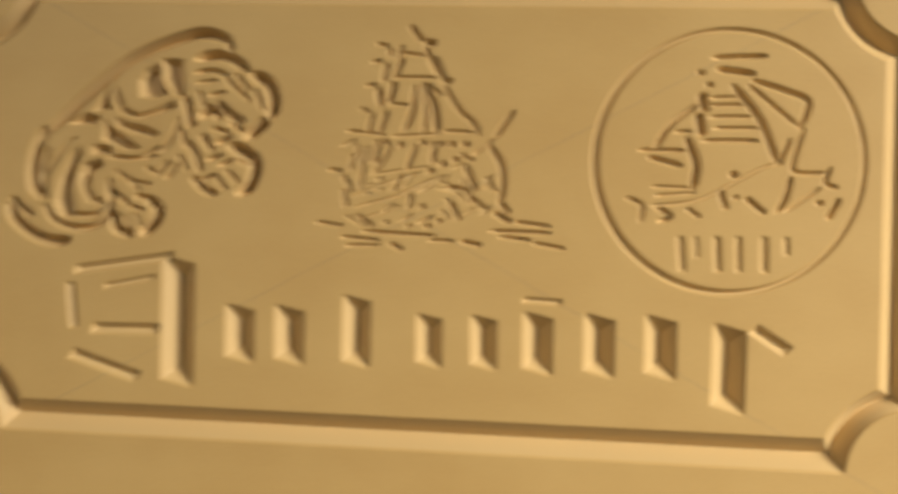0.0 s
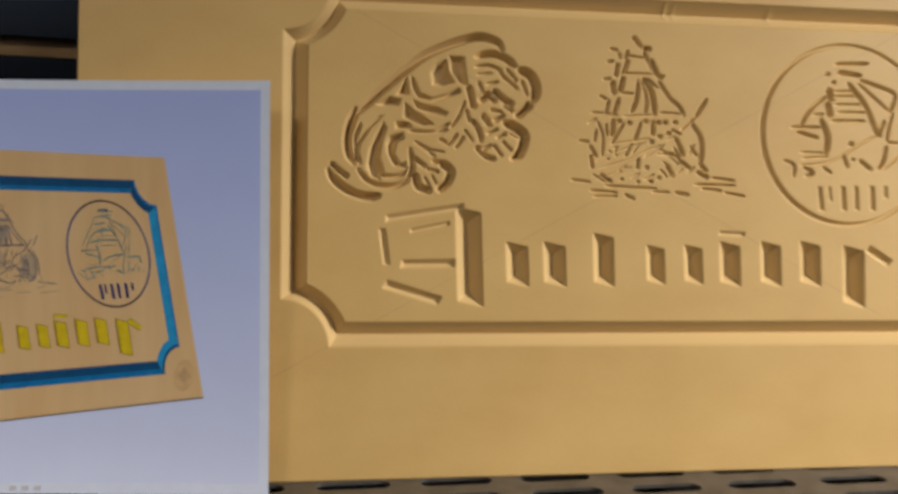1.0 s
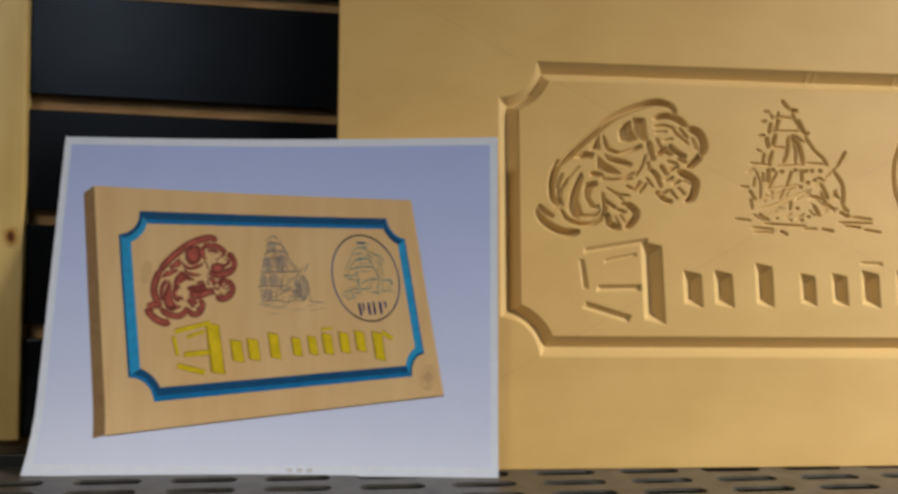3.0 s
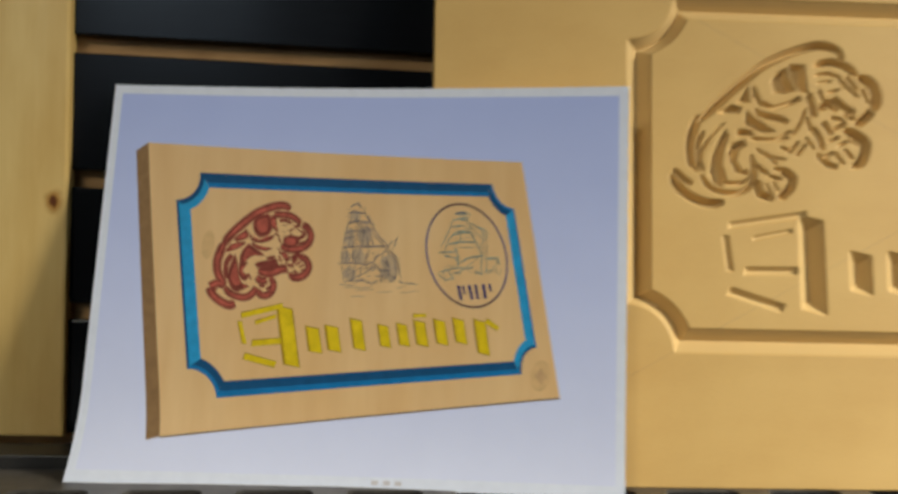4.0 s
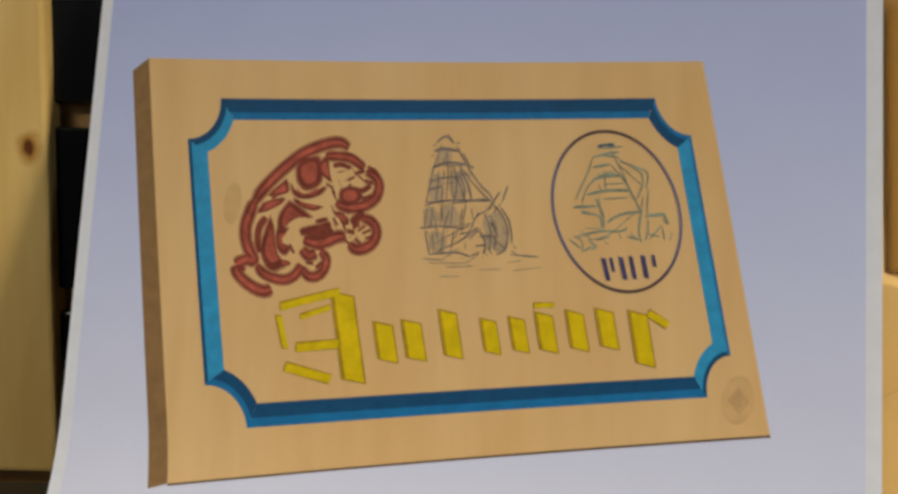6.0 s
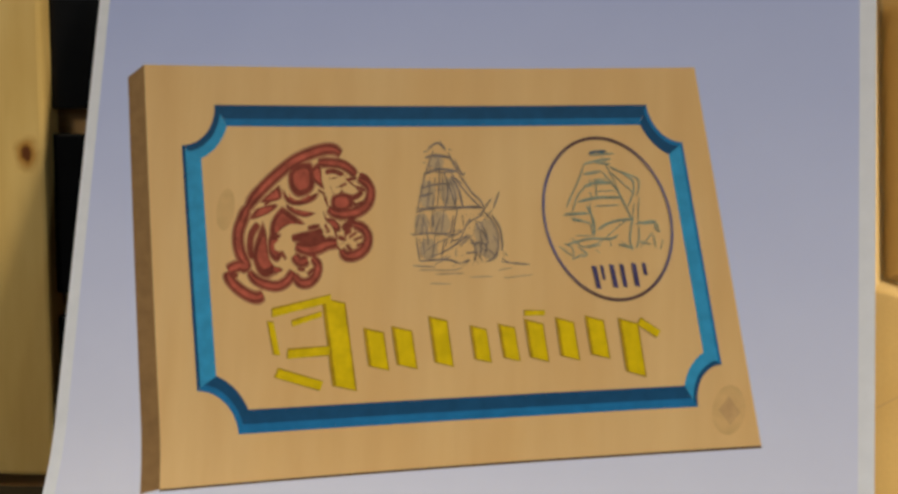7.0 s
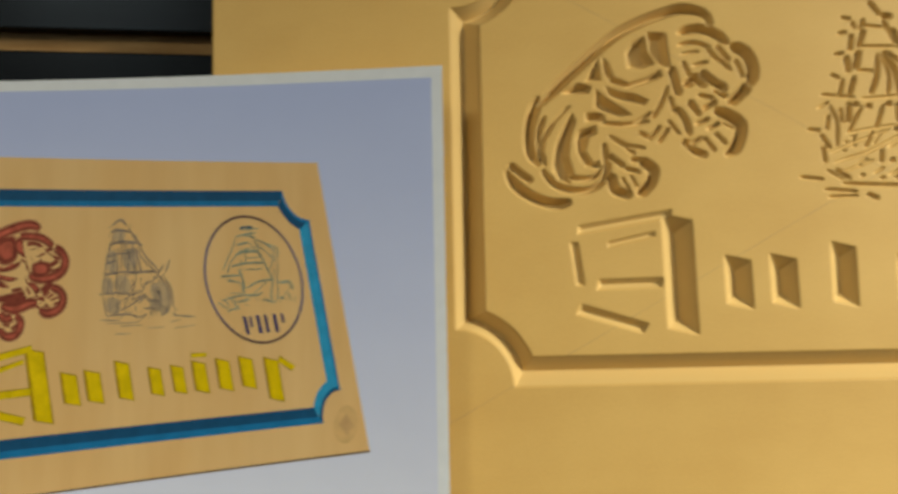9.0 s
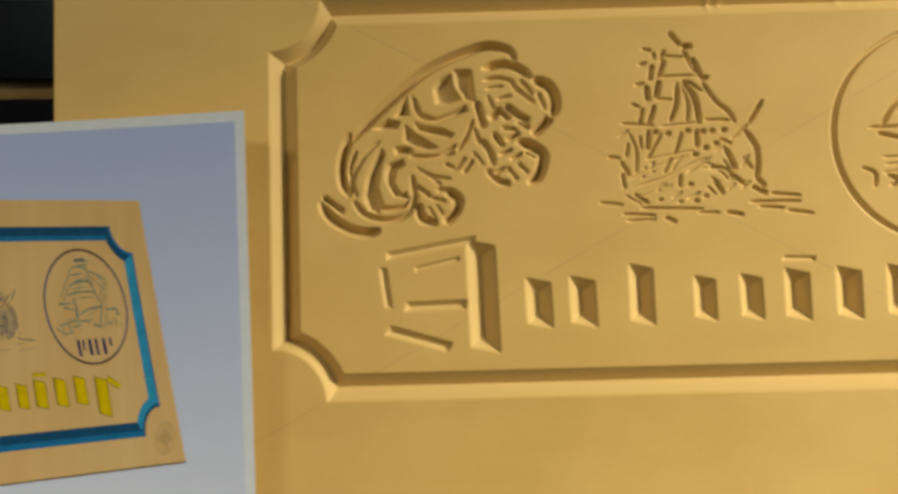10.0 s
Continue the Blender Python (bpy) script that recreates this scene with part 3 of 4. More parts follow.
inked_swirl(5.5, 102.2, 224.6, 108.9, 221.2, 111.2, 215.3, 107.0, 207.6, 98.3, 203.0, 89.2, 201.8, 81.4, 202.6, 76.5, 205.6)
inked_swirl(2.7, 104.6, 216.1, 97.8, 212.5, 91.7, 213.4)
inked_swirl(4.5, 94.4, 200.9, 93.0, 196.6, 86.5, 191.7)
inked_swirl(5.5, 94.9, 194.8, 101.8, 192.8, 105.0, 187.0, 101.8, 180.2, 94.6, 176.1, 87.0, 175.5, 83.1, 179.2)
inked_swirl(2.7, 87.0, 188.8, 92.3, 191.6)
inked_swirl(1.8, 93.6, 185.4, 100.6, 187.4)
inked_swirl(2.3, 87.5, 182.3, 91.4, 178.6)
inked_swirl(3.6, 47.0, 186.8, 54.6, 188.4, 63.4, 189.7, 70.7, 191.7)
inked_swirl(5.9, 49.1, 182.5, 56.6, 180.2, 65.4, 180.7, 73.6, 183.4, 81.1, 183.9)
inked_swirl(5.5, 47.5, 176.9, 51.3, 172.5, 57.5, 173.8)
inked_swirl(5.0, 60.7, 174.8, 64.5, 170.4, 62.4, 164.1, 56.6, 159.7, 49.8, 159.9, 46.1, 164.9)
inked_swirl(2.7, 49.1, 168.4, 54.6, 167.5)
inked_swirl(1.8, 93.1, 223.6, 101.3, 225.0)
inked_swirl(1.8, 87.1, 219.3, 92.8, 221.4)
inked_swirl(2.3, 100.5, 219.1, 106.9, 216.8)
inked_swirl(1.8, 89.1, 217.1, 85.8, 212.7)
inked_swirl(2.3, 96.6, 207.1, 104.1, 209.5)
inked_swirl(1.8, 70.5, 217.4, 75.4, 214.4)
inked_swirl(3.2, 82.0, 187.1, 88.0, 186.2)
inked_swirl(1.8, 95.4, 181.8, 100.5, 183.4)
inked_swirl(1.8, 90.3, 186.9, 96.5, 190.0)
inked_swirl(4.5, 51.9, 184.2, 60.7, 185.4, 71.9, 187.3)
inked_swirl(3.2, 57.5, 177.0, 63.9, 176.1)
inked_swirl(2.7, 56.0, 164.7, 61.1, 168.0)
inked_swirl(5.0, 10.6, 175.0, 12.2, 170.8, 7.5, 169.5)
inked_swirl(4.1, 0.5, 167.6, 4.8, 164.4)
inked_swirl(2.3, 61.2, 224.1, 58.2, 217.5)
inked_swirl(2.3, 38.4, 179.6, 41.2, 174.2)
inked_swirl(1.8, 28.8, 208.3, 33.4, 210.7)
inked_swirl(2.3, 73.0, 195.6, 75.4, 190.5)
inked_swirl(2.3, 59.5, 193.3, 68.9, 194.9)
inked_patch(26.3, 194.0, 23.2, 188.8, 19.8, 181.8, 18.6, 174.8, 20.9, 168.4, 24.8, 165.5, 29.2, 166.8, 32.9, 169.2, 28.8, 174.5, 27.9, 181.6, 27.9, 188.7)
inked_patch(40.1, 219.6, 27.8, 210.8, 40.6, 212.4)
inked_patch(23.4, 205.8, 34.9, 208.1, 35.9, 206.0, 28.1, 202.2, 18.9, 200.2)
inked_patch(41.4, 205.2, 47.5, 201.8, 54.6, 195.9, 46.9, 196.4, 40.1, 193.7, 35.2, 189.2, 32.7, 189.3, 33.4, 195.7, 36.6, 200.9)
inked_patch(30.8, 187.9, 38.6, 188.4, 33.8, 184.3, 34.1, 179.7, 38.3, 178.5, 34.4, 174.4, 30.4, 177.3, 29.8, 183.3)
inked_patch(30.5, 170.3, 36.3, 169.1, 36.9, 167.3, 31.7, 166.4)
inked_patch(50.7, 227.8, 54.2, 231.5, 60.1, 233.2, 65.8, 232.8, 67.2, 225.8, 66.0, 220.3, 62.5, 216.7, 55.7, 215.0, 51.6, 217.6, 50.0, 222.4)
inked_patch(67.2, 229.5, 71.2, 233.1, 73.6, 231.2, 73.5, 223.9, 74.3, 219.5, 69.8, 222.1, 67.5, 225.4)
inked_patch(45.5, 217.7, 47.6, 213.3, 53.0, 210.7, 59.7, 212.1, 67.1, 215.2, 64.9, 211.3, 57.1, 208.8, 49.7, 209.0, 45.8, 212.3)
inked_patch(47.0, 207.9, 52.3, 205.3, 60.9, 203.7, 64.3, 202.9, 58.3, 200.9, 52.0, 202.4, 47.1, 205.4)
inked_patch(81.8, 212.8, 88.7, 214.5, 94.3, 212.6, 94.4, 207.1, 87.4, 204.7, 81.8, 205.5, 80.5, 209.2)
inked_patch(74.3, 198.8, 79.9, 198.3, 83.8, 194.6, 82.1, 191.4, 77.7, 195.1)
inked_ship(1.84, 160.6, 243.0, 169.1, 247.3, 175.2, 242.5)
inked_ship(2.29, 157.9, 237.5, 166.9, 239.4, 178.5, 237.4)
inked_ship(2.27, 154.8, 226.7, 167.7, 230.0, 183.1, 228.7)
inked_ship(1.58, 151.5, 217.4, 161.5, 220.0, 177.5, 220.2)
inked_ship(2.26, 148.9, 212.1, 161.1, 214.6)
inked_ship(2.02, 145.1, 202.3, 156.8, 204.7, 175.0, 205.2, 198.9, 204.4)
inked_ship(1.56, 139.7, 187.6, 154.2, 188.8, 172.1, 187.3, 179.8, 189.8)
inked_ship(1.20, 165.1, 242.6, 154.8, 224.0, 146.7, 204.1)
inked_ship(1.20, 168.2, 239.4, 167.1, 223.8, 162.2, 204.6)
inked_ship(1.84, 171.5, 228.4, 175.0, 216.0, 177.7, 204.4)
inked_ship(1.57, 176.6, 228.4, 183.0, 219.8, 192.0, 209.9, 198.4, 204.4)
inked_ship(1.39, 182.7, 229.1, 186.1, 221.7)
inked_ship(1.19, 159.5, 224.7, 155.0, 204.8)
inked_ship(1.26, 151.3, 201.8, 147.3, 187.8)
inked_ship(1.27, 158.8, 203.5, 154.9, 187.7)
inked_ship(1.27, 168.1, 204.5, 162.6, 187.5)
inked_ship(1.28, 178.6, 204.4, 172.1, 187.3)
inked_ship(1.19, 170.0, 227.7, 167.9, 206.5)
inked_ship(1.17, 147.2, 201.1, 142.0, 188.0)
inked_ship(1.52, 142.6, 186.1, 143.4, 171.1)
inked_ship(1.34, 148.4, 185.9, 147.2, 172.5)
inked_ship(1.35, 157.5, 186.5, 153.4, 172.3)
inked_ship(1.78, 143.4, 171.1, 165.0, 171.6, 175.7, 168.4)
inked_ship(1.36, 165.4, 185.6, 160.5, 172.1)
inked_ship(1.36, 169.1, 183.2, 178.1, 185.3, 185.1, 194.3, 199.5, 200.2)
inked_ship(1.59, 207.4, 210.5, 200.7, 204.0, 194.5, 197.9)
inked_ship(1.85, 199.9, 202.1, 206.4, 194.3, 208.8, 184.6, 204.5, 173.3, 196.4, 169.3)
inked_ship(2.74, 182.9, 192.0, 187.5, 197.3)
inked_ship(2.28, 179.4, 184.5, 184.4, 187.4)
inked_ship(1.83, 185.4, 185.1, 189.1, 177.4, 186.5, 169.9)
inked_ship(3.18, 181.0, 175.4, 188.4, 175.9)
inked_ship(3.17, 176.3, 169.1, 183.0, 171.2)
inked_ship(1.57, 196.2, 194.4, 199.6, 184.8, 195.2, 172.7)
inked_ship(1.57, 192.0, 196.4, 194.6, 184.9, 191.3, 171.3)
inked_ship(1.33, 141.6, 165.6, 168.4, 164.8, 175.9, 166.5)
inked_ship(1.34, 154.5, 162.6, 177.0, 162.7)
inked_ship(1.33, 149.1, 156.8, 165.2, 156.3)
inked_ship(1.18, 181.1, 160.0, 199.4, 160.2)
inked_ship(1.01, 204.6, 163.8, 216.5, 165.4)
inked_ship(1.01, 208.0, 169.4, 226.6, 167.0)
inked_ship(1.01, 208.4, 158.8, 231.9, 160.4)
inked_ship(1.15, 137.6, 168.3, 155.2, 167.0)
inked_sail(11.83, 157.7, 222.4, 154.1, 204.8)
inked_sail(13.78, 173.5, 223.8, 173.4, 206.4)
inked_sail(10.80, 150.8, 201.0, 146.1, 188.2)
inked_sail(15.44, 165.4, 202.3, 161.4, 188.7)
inked_sail(13.44, 151.8, 185.1, 151.6, 172.4)
inked_sail(18.46, 196.4, 195.6, 199.8, 183.3, 195.2, 172.7)
inked_sail(12.87, 165.8, 238.6, 167.2, 230.0)
inked_boat(1.67, 289.2, 232.1, 302.1, 234.5, 312.7, 235.2)
inked_boat(2.16, 287.8, 225.3, 303.0, 227.2)
inked_boat(2.44, 286.1, 216.9, 299.0, 220.0, 309.2, 219.0)
inked_boat(2.14, 279.2, 207.1, 296.8, 209.6, 317.0, 209.3)
inked_boat(1.18, 289.2, 232.1, 283.3, 222.5, 275.5, 212.7, 268.8, 203.7)
inked_boat(1.19, 311.1, 230.3, 326.8, 222.1, 328.1, 214.0, 319.9, 202.0)
inked_boat(1.20, 320.2, 226.2, 330.3, 219.6)
inked_boat(1.09, 305.2, 237.7, 313.5, 218.2, 317.8, 203.7)
inked_boat(1.44, 265.4, 198.6, 287.4, 199.4)
inked_boat(1.35, 271.9, 195.0, 286.0, 192.7, 287.2, 184.4)
inked_boat(1.95, 292.4, 188.3, 300.5, 192.0, 310.8, 194.2, 323.8, 194.8)
inked_boat(1.69, 323.7, 196.4, 318.1, 182.2, 318.8, 174.3)
inked_boat(1.69, 325.1, 191.6, 340.4, 192.9, 344.1, 187.2)
inked_boat(1.40, 338.4, 184.1, 338.9, 175.4)
inked_boat(1.62, 263.9, 179.1, 283.9, 182.6, 300.9, 182.2, 308.7, 184.4)
inked_boat(1.33, 258.0, 178.1, 267.2, 171.7)
inked_boat(1.33, 266.7, 169.4, 278.1, 173.3)
inked_boat(1.35, 280.3, 176.8, 292.8, 178.8)
inked_boat(1.66, 307.4, 178.5, 319.6, 175.9)
inked_boat(1.38, 325.0, 180.1, 335.0, 177.9)
inked_boat(1.15, 268.6, 183.3, 277.9, 176.8)
inked_boat(1.18, 297.1, 222.4, 295.4, 209.6)
inked_boat(1.17, 288.8, 206.5, 288.5, 190.7)
inked_flag(3.46, 295.2, 239.4, 301.9, 240.6)
inked_flag(2.48, 301.8, 240.2, 309.8, 240.5)
inked_flag(2.93, 296.9, 189.0, 302.6, 192.8)
inked_flag(1.48, 316.1, 195.7, 324.3, 197.2)
RING = (302.5, 196.0, 53.6)

# ---- the carved board ----
LEFT, RIGHT, LOW, HIGH, NOTCH, GROOVE = -29.0, 377.5, 72.0, 272.0, 26.0, 13.8
SLOPE, STEP = 1.18, 0.33
X0, X1, Z0, Z1 = -34.0, 382.0, 67.0, 277.0
xs = np.linspace(X0, X1, int(round((X1 - X0) / STEP)) + 1)
zs = np.linspace(Z0, Z1, int(round((Z1 - Z0) / STEP)) + 1)
GX, GZ = np.meshgrid(xs, zs)


def inside(x, z):
    """Distance inward from the ticket-shaped outline."""
    d = np.minimum(np.minimum(x - LEFT, RIGHT - x), np.minimum(z - LOW, HIGH - z))
    for cx in (LEFT, RIGHT):
        for cz in (LOW, HIGH):
            d = np.minimum(d, 1.25 * (np.hypot(x - cx, z - cz) - NOTCH))
    return d


depth = np.maximum(0, SLOPE * (GROOVE / 2 - np.abs(inside(GX, GZ) - GROOVE / 2)))
for at, wide, tall in ((191.0, 1.2, 0.10), (196.5, 1.0, 0.07), (256.0, 1.6, 0.08)):
    depth *= 1 - tall * np.exp(-(((GX - at) / wide) ** 2)) * (GZ > 250)


def window(x0, x1, z0, z1):
    i0, i1 = np.searchsorted(xs, (x0, x1))
    j0, j1 = np.searchsorted(zs, (z0, z1))
    return slice(max(j0 - 1, 0), j1 + 1), slice(max(i0 - 1, 0), i1 + 1)


def carve_stroke(width, pts, steep):
    half = width / 2
    lengths = [math.dist(a, b) for a, b in zip(pts, pts[1:])]
    total, run = sum(lengths), 0.0
    for (a, b), ln in zip(zip(pts, pts[1:]), lengths):
        w = window(min(a[0], b[0]) - half - 1, max(a[0], b[0]) + half + 1, min(a[1], b[1]) - half - 1, max(a[1], b[1]) + half + 1)
        x, z = GX[w], GZ[w]
        t = np.clip(((x - a[0]) * (b[0] - a[0]) + (z - a[1]) * (b[1] - a[1])) / max(ln * ln, 1e-9), 0, 1)
        d = np.hypot(x - a[0] - t * (b[0] - a[0]), z - a[1] - t * (b[1] - a[1]))
        s = (run + t * ln) / total
        h = half * np.minimum(1, 0.65 + 3.0 * np.minimum(s, 1 - s)) if total > 3 * width else half
        depth[w] = np.maximum(depth[w], steep * (h - d))
        run += ln


def carve_bar(width, a, b, slant=0.25):
    half, ln = width / 2, math.dist(a, b)
    ux, uz = (b[0] - a[0]) / ln, (b[1] - a[1]) / ln
    w = window(min(a[0], b[0]) - width, max(a[0], b[0]) + width, min(a[1], b[1]) - width, max(a[1], b[1]) + width)
    x, z = GX[w] - (a[0] + b[0]) / 2, GZ[w] - (a[1] + b[1]) / 2
    along, across = x * ux + z * uz, -x * uz + z * ux
    d = np.minimum(half - np.abs(across), ln / 2 + half * 0.3 - np.abs(along - slant * across))
    depth[w] = np.maximum(depth[w], SLOPE * d)


def carve_patch(pts, steep, most):
    px, pz = [p[0] for p in pts], [p[1] for p in pts]
    w = window(min(px) - 1, max(px) + 1, min(pz) - 1, max(pz) + 1)
    x, z = GX[w], GZ[w]
    away, within = np.full(x.shape, 1e9), np.zeros(x.shape, bool)
    for a, b in zip(pts, pts[1:] + pts[:1]):
        ln2 = max(math.dist(a, b) ** 2, 1e-9)
        t = np.clip(((x - a[0]) * (b[0] - a[0]) + (z - a[1]) * (b[1] - a[1])) / ln2, 0, 1)
        away = np.minimum(away, np.hypot(x - a[0] - t * (b[0] - a[0]), z - a[1] - t * (b[1] - a[1])))
        if a[1] != b[1]:
            within ^= ((a[1] > z) != (b[1] > z)) & (x < a[0] + (z - a[1]) * (b[0] - a[0]) / (b[1] - a[1]))
    depth[w] = np.maximum(depth[w], np.minimum(most, np.where(within, steep * away, 0)))


def widened(pts, grow):
    mx, mz = sum(p[0] for p in pts) / len(pts), sum(p[1] for p in pts) / len(pts)
    return [(mx + (x - mx) * grow, mz + (z - mz) * grow) for x, z in pts]


for pts in PATCHES["swirl"]:
    carve_patch([(x - 0.5, z - 0.4) for x, z in widened(pts, 1.16)], 2.4, 5.5)
for which, wider, steep in (("swirl", 1.85, 2.6), ("ship", 1.3, 3.0), ("medal", 1.4, 2.6)):
    for width, pts in ART[which]:
        carve_stroke(width * wider, pts, steep)
w = window(RING[0] - 60, RING[0] + 60, RING[1] - 60, RING[1] + 60)
away, side = np.hypot(GX[w] - RING[0], GZ[w] - RING[1]) - RING[2], np.arctan2(GZ[w] - RING[1], GX[w] - RING[0])
depth[w] = np.maximum(depth[w], 1.8 * (1.35 + 0.3 * np.cos(side - radians(200)) - np.abs(away)))
for rows in BARS.values():
    for bar in rows:
        carve_bar(*bar)
for turn in range(2):
    soft = depth.copy()
    soft[1:-1, 1:-1] = 0.4 * depth[1:-1, 1:-1] + 0.15 * (depth[:-2, 1:-1] + depth[2:, 1:-1] + depth[1:-1, :-2] + depth[1:-1, 2:])
    depth = soft
depth = np.minimum(depth, 9.6)

BOARD_AT = Matrix.Translation((0, 0, SHELF)) @ pose(0, 0, 0, -LEAN_BACK)
board = base("carved_sign_board", BOARD_AT, "raw tan fibreboard panel with carved sign, leaning against slats", "sign board")
ROWS, COLS = GX.shape
CX, CZ = (xs[:-1] + xs[1:]) / 2, (zs[:-1] + zs[1:]) / 2
owner = np.zeros((ROWS - 1, COLS - 1), int)


def claim(number, x0, x1, z0, z1):
    owner[np.ix_((CZ > z0) & (CZ < z1), (CX > x0) & (CX < x1))] = number


claim(5, 14, 334, 88, 151)
claim(2, 245, 360, 139, 252)
claim(3, 120, 228, 148, 250)
claim(4, -10, 118, 150.4, 250)


def relief(name, number, label):
    cells = np.argwhere(owner == number)
    quads = np.stack([cells[:, 0] * COLS + cells[:, 1], cells[:, 0] * COLS + cells[:, 1] + 1, (cells[:, 0] + 1) * COLS + cells[:, 1] + 1, (cells[:, 0] + 1) * COLS + cells[:, 1]], 1)
    used, back = np.unique(quads, return_inverse=True)
    co = np.stack([GX.ravel()[used], depth.ravel()[used], GZ.ravel()[used]], 1) / 1000
    me = bpy.data.meshes.new(name)
    me.vertices.add(len(used))
    me.vertices.foreach_set("co", co.astype(np.float32).ravel())
    me.loops.add(quads.size)
    me.loops.foreach_set("vertex_index", back.ravel().astype(np.int32))
    me.polygons.add(len(quads))
    me.polygons.foreach_set("loop_start", np.arange(0, quads.size, 4, dtype=np.int32))
    me.update(calc_edges=True)
    me.shade_smooth()
    me.materials.append(MDF)
    ob = new(name, me)
    ob.parent, ob["label"] = board, label
    return ob


relief("border_groove", 0, "deep V-shaped border groove with notched corners")
relief("medallion_carving", 2, "carved ring with a small sailing ship")
relief("ship_carving", 3, "finely carved tall sailing ship on waves")
relief("swirl_carving", 4, "carved cluster of curved stripes")
relief("bar_carving", 5, "row of deep carved bars in place of lettering")


def board_body():
    bx0, bx1, bz0, bz1, thick, ch = -136.5, 485.0, 0.0, 338.5, 12.5, 0.7
    loops = [
        [(X0, 0, Z0), (X1, 0, Z0), (X1, 0, Z1), (X0, 0, Z1)],
        [(bx0 + ch, 0, bz0 + ch), (bx1 - ch, 0, bz0 + ch), (bx1 - ch, 0, bz1 - ch), (bx0 + ch, 0, bz1 - ch)],
        [(bx0, ch, bz0), (bx1, ch, bz0), (bx1, ch, bz1), (bx0, ch, bz1)],
        [(bx0, thick, bz0), (bx1, thick, bz0), (bx1, thick, bz1), (bx0, thick, bz1)],
    ]
    verts = [tuple(c / 1000 for c in p) for loop in loops for p in loop]
    faces = [(4 * r + k, 4 * r + 4 + k, 4 * r + 4 + (k + 1) % 4, 4 * r + (k + 1) % 4) for r in range(3) for k in range(4)]
    faces.append((12, 13, 14, 15))
    mesh_object("panel", verts, faces, MDF, board)


board_body()

# ---- the printed sheet ----
WIDE, TALL = 284.4, 216.5
SHEET_ORIGIN = Vector((-0.175, -0.008, -0.0016))
CORNERS = [Vector(c) - SHEET_ORIGIN for c in ((-0.321, 0.004, 0.0007), (-0.034, -0.018, -0.003), (-0.314, 0.021, 0.2160), (-0.035, -0.031, 0.2104))]
sheet = base("printed_sheet", BOARD_AT @ Matrix.Translation(SHEET_ORIGIN), "white paper print of a painted wooden sign, leaning upright", "paper print")


def on_sheet(u, v, lift=0.0):
    a, b = u / WIDE, v / TALL
    p = (1 - b) * ((1 - a) * CORNERS[0] + a * CORNERS[1]) + b * ((1 - a) * CORNERS[2] + a * CORNERS[3])
    curl = max(0.0, 0.22 - b) / 0.22
    p = p + Vector((-0.003 * (1 - a) * curl ** 2, 0.0065 * math.sin(math.pi * a) - 0.006 * (1 - 0.8 * a) * curl ** 2, -0.001 * (1 - a) * curl ** 2))
    return p + Vector((-0.12, -0.99, 0.05)).normalized() * lift


def lattice(quad, nu, nv, lift, flip=False):
    """A grid over four sheet places, lower left first, counter-clockwise."""
    verts, faces = [], []
    for j in range(nv + 1):
        for i in range(nu + 1):
            a, b = i / nu, j / nv
            u, v = ((1 - b) * ((1 - a) * quad[0][k] + a * quad[1][k]) + b * ((1 - a) * quad[3][k] + a * quad[2][k]) for k in (0, 1))
            verts.append(on_sheet(u, v, lift))
    for j in range(nv):
        for i in range(nu):
            o = j * (nu + 1) + i
            faces.append((o, o + 1, o + nu + 2, o + nu + 1))
    return verts, faces


def join(pieces):
    verts, faces = [], []
    for v, f in pieces:
        o = len(verts)
        verts += v
        faces += [tuple(k + o for k in q) for q in f]
    return verts, faces


def rect(u0, u1, v0, v1):
    return ((u0, v0), (u1, v0), (u1, v1), (u0, v1))


front = lattice(rect(0, WIDE, 0, TALL), 90, 70, 0)
rear = lattice(rect(0, WIDE, 0, TALL), 90, 70, -0.00012)
n0 = len(front[0])
edge = [j * 91 for j in range(71)][::-1] + list(range(1, 91)) + [90 + 91 * j for j in range(1, 71)] + [70 * 91 + k for k in range(89, 0, -1)]
ring = [(a, a + n0, b + n0, b) for a, b in zip(edge, edge[1:] + edge[:1])]
mesh_object("paper", front[0] + rear[0], front[1] + [tuple(k + n0 for k in q[::-1]) for q in rear[1]] + ring, PAPER, sheet, "white paper with a narrow blank margin")
mesh_object("print_background", *lattice(rect(4.6, WIDE - 4.8, 6.2, TALL - 5.0), 90, 70, 0.00002), BACKDROP, sheet, "blue to lavender printed backdrop", True)
FACE = ((44.0, 23.5), (251.0, 51.0), (229.5, 175.9), (22.1, 183.4))
SIDE = ((37.0, 21.5), (44.0, 23.5), (22.1, 183.4), (15.8, 178.5))
plank = mesh_object("printed_plank", *lattice(FACE, 70, 50, 0.00004), PLANK, sheet, "printed picture of a light wooden plank", True)
mesh_object("printed_plank_edge", *lattice(SIDE, 4, 50, 0.00004), PLANK_EDGE, plank, "shaded brown edge of the printed plank", True)


def homography(src, dst):
    a, b = [], []
    for (x, y), (u, v) in zip(src, dst):
        a += [[x, y, 1, 0, 0, 0, -u * x, -u * y], [0, 0, 0, x, y, 1, -v * x, -v * y]]
        b += [u, v]
    return np.append(np.linalg.solve(np.array(a, float), np.array(b, float)), 1).reshape(3, 3)


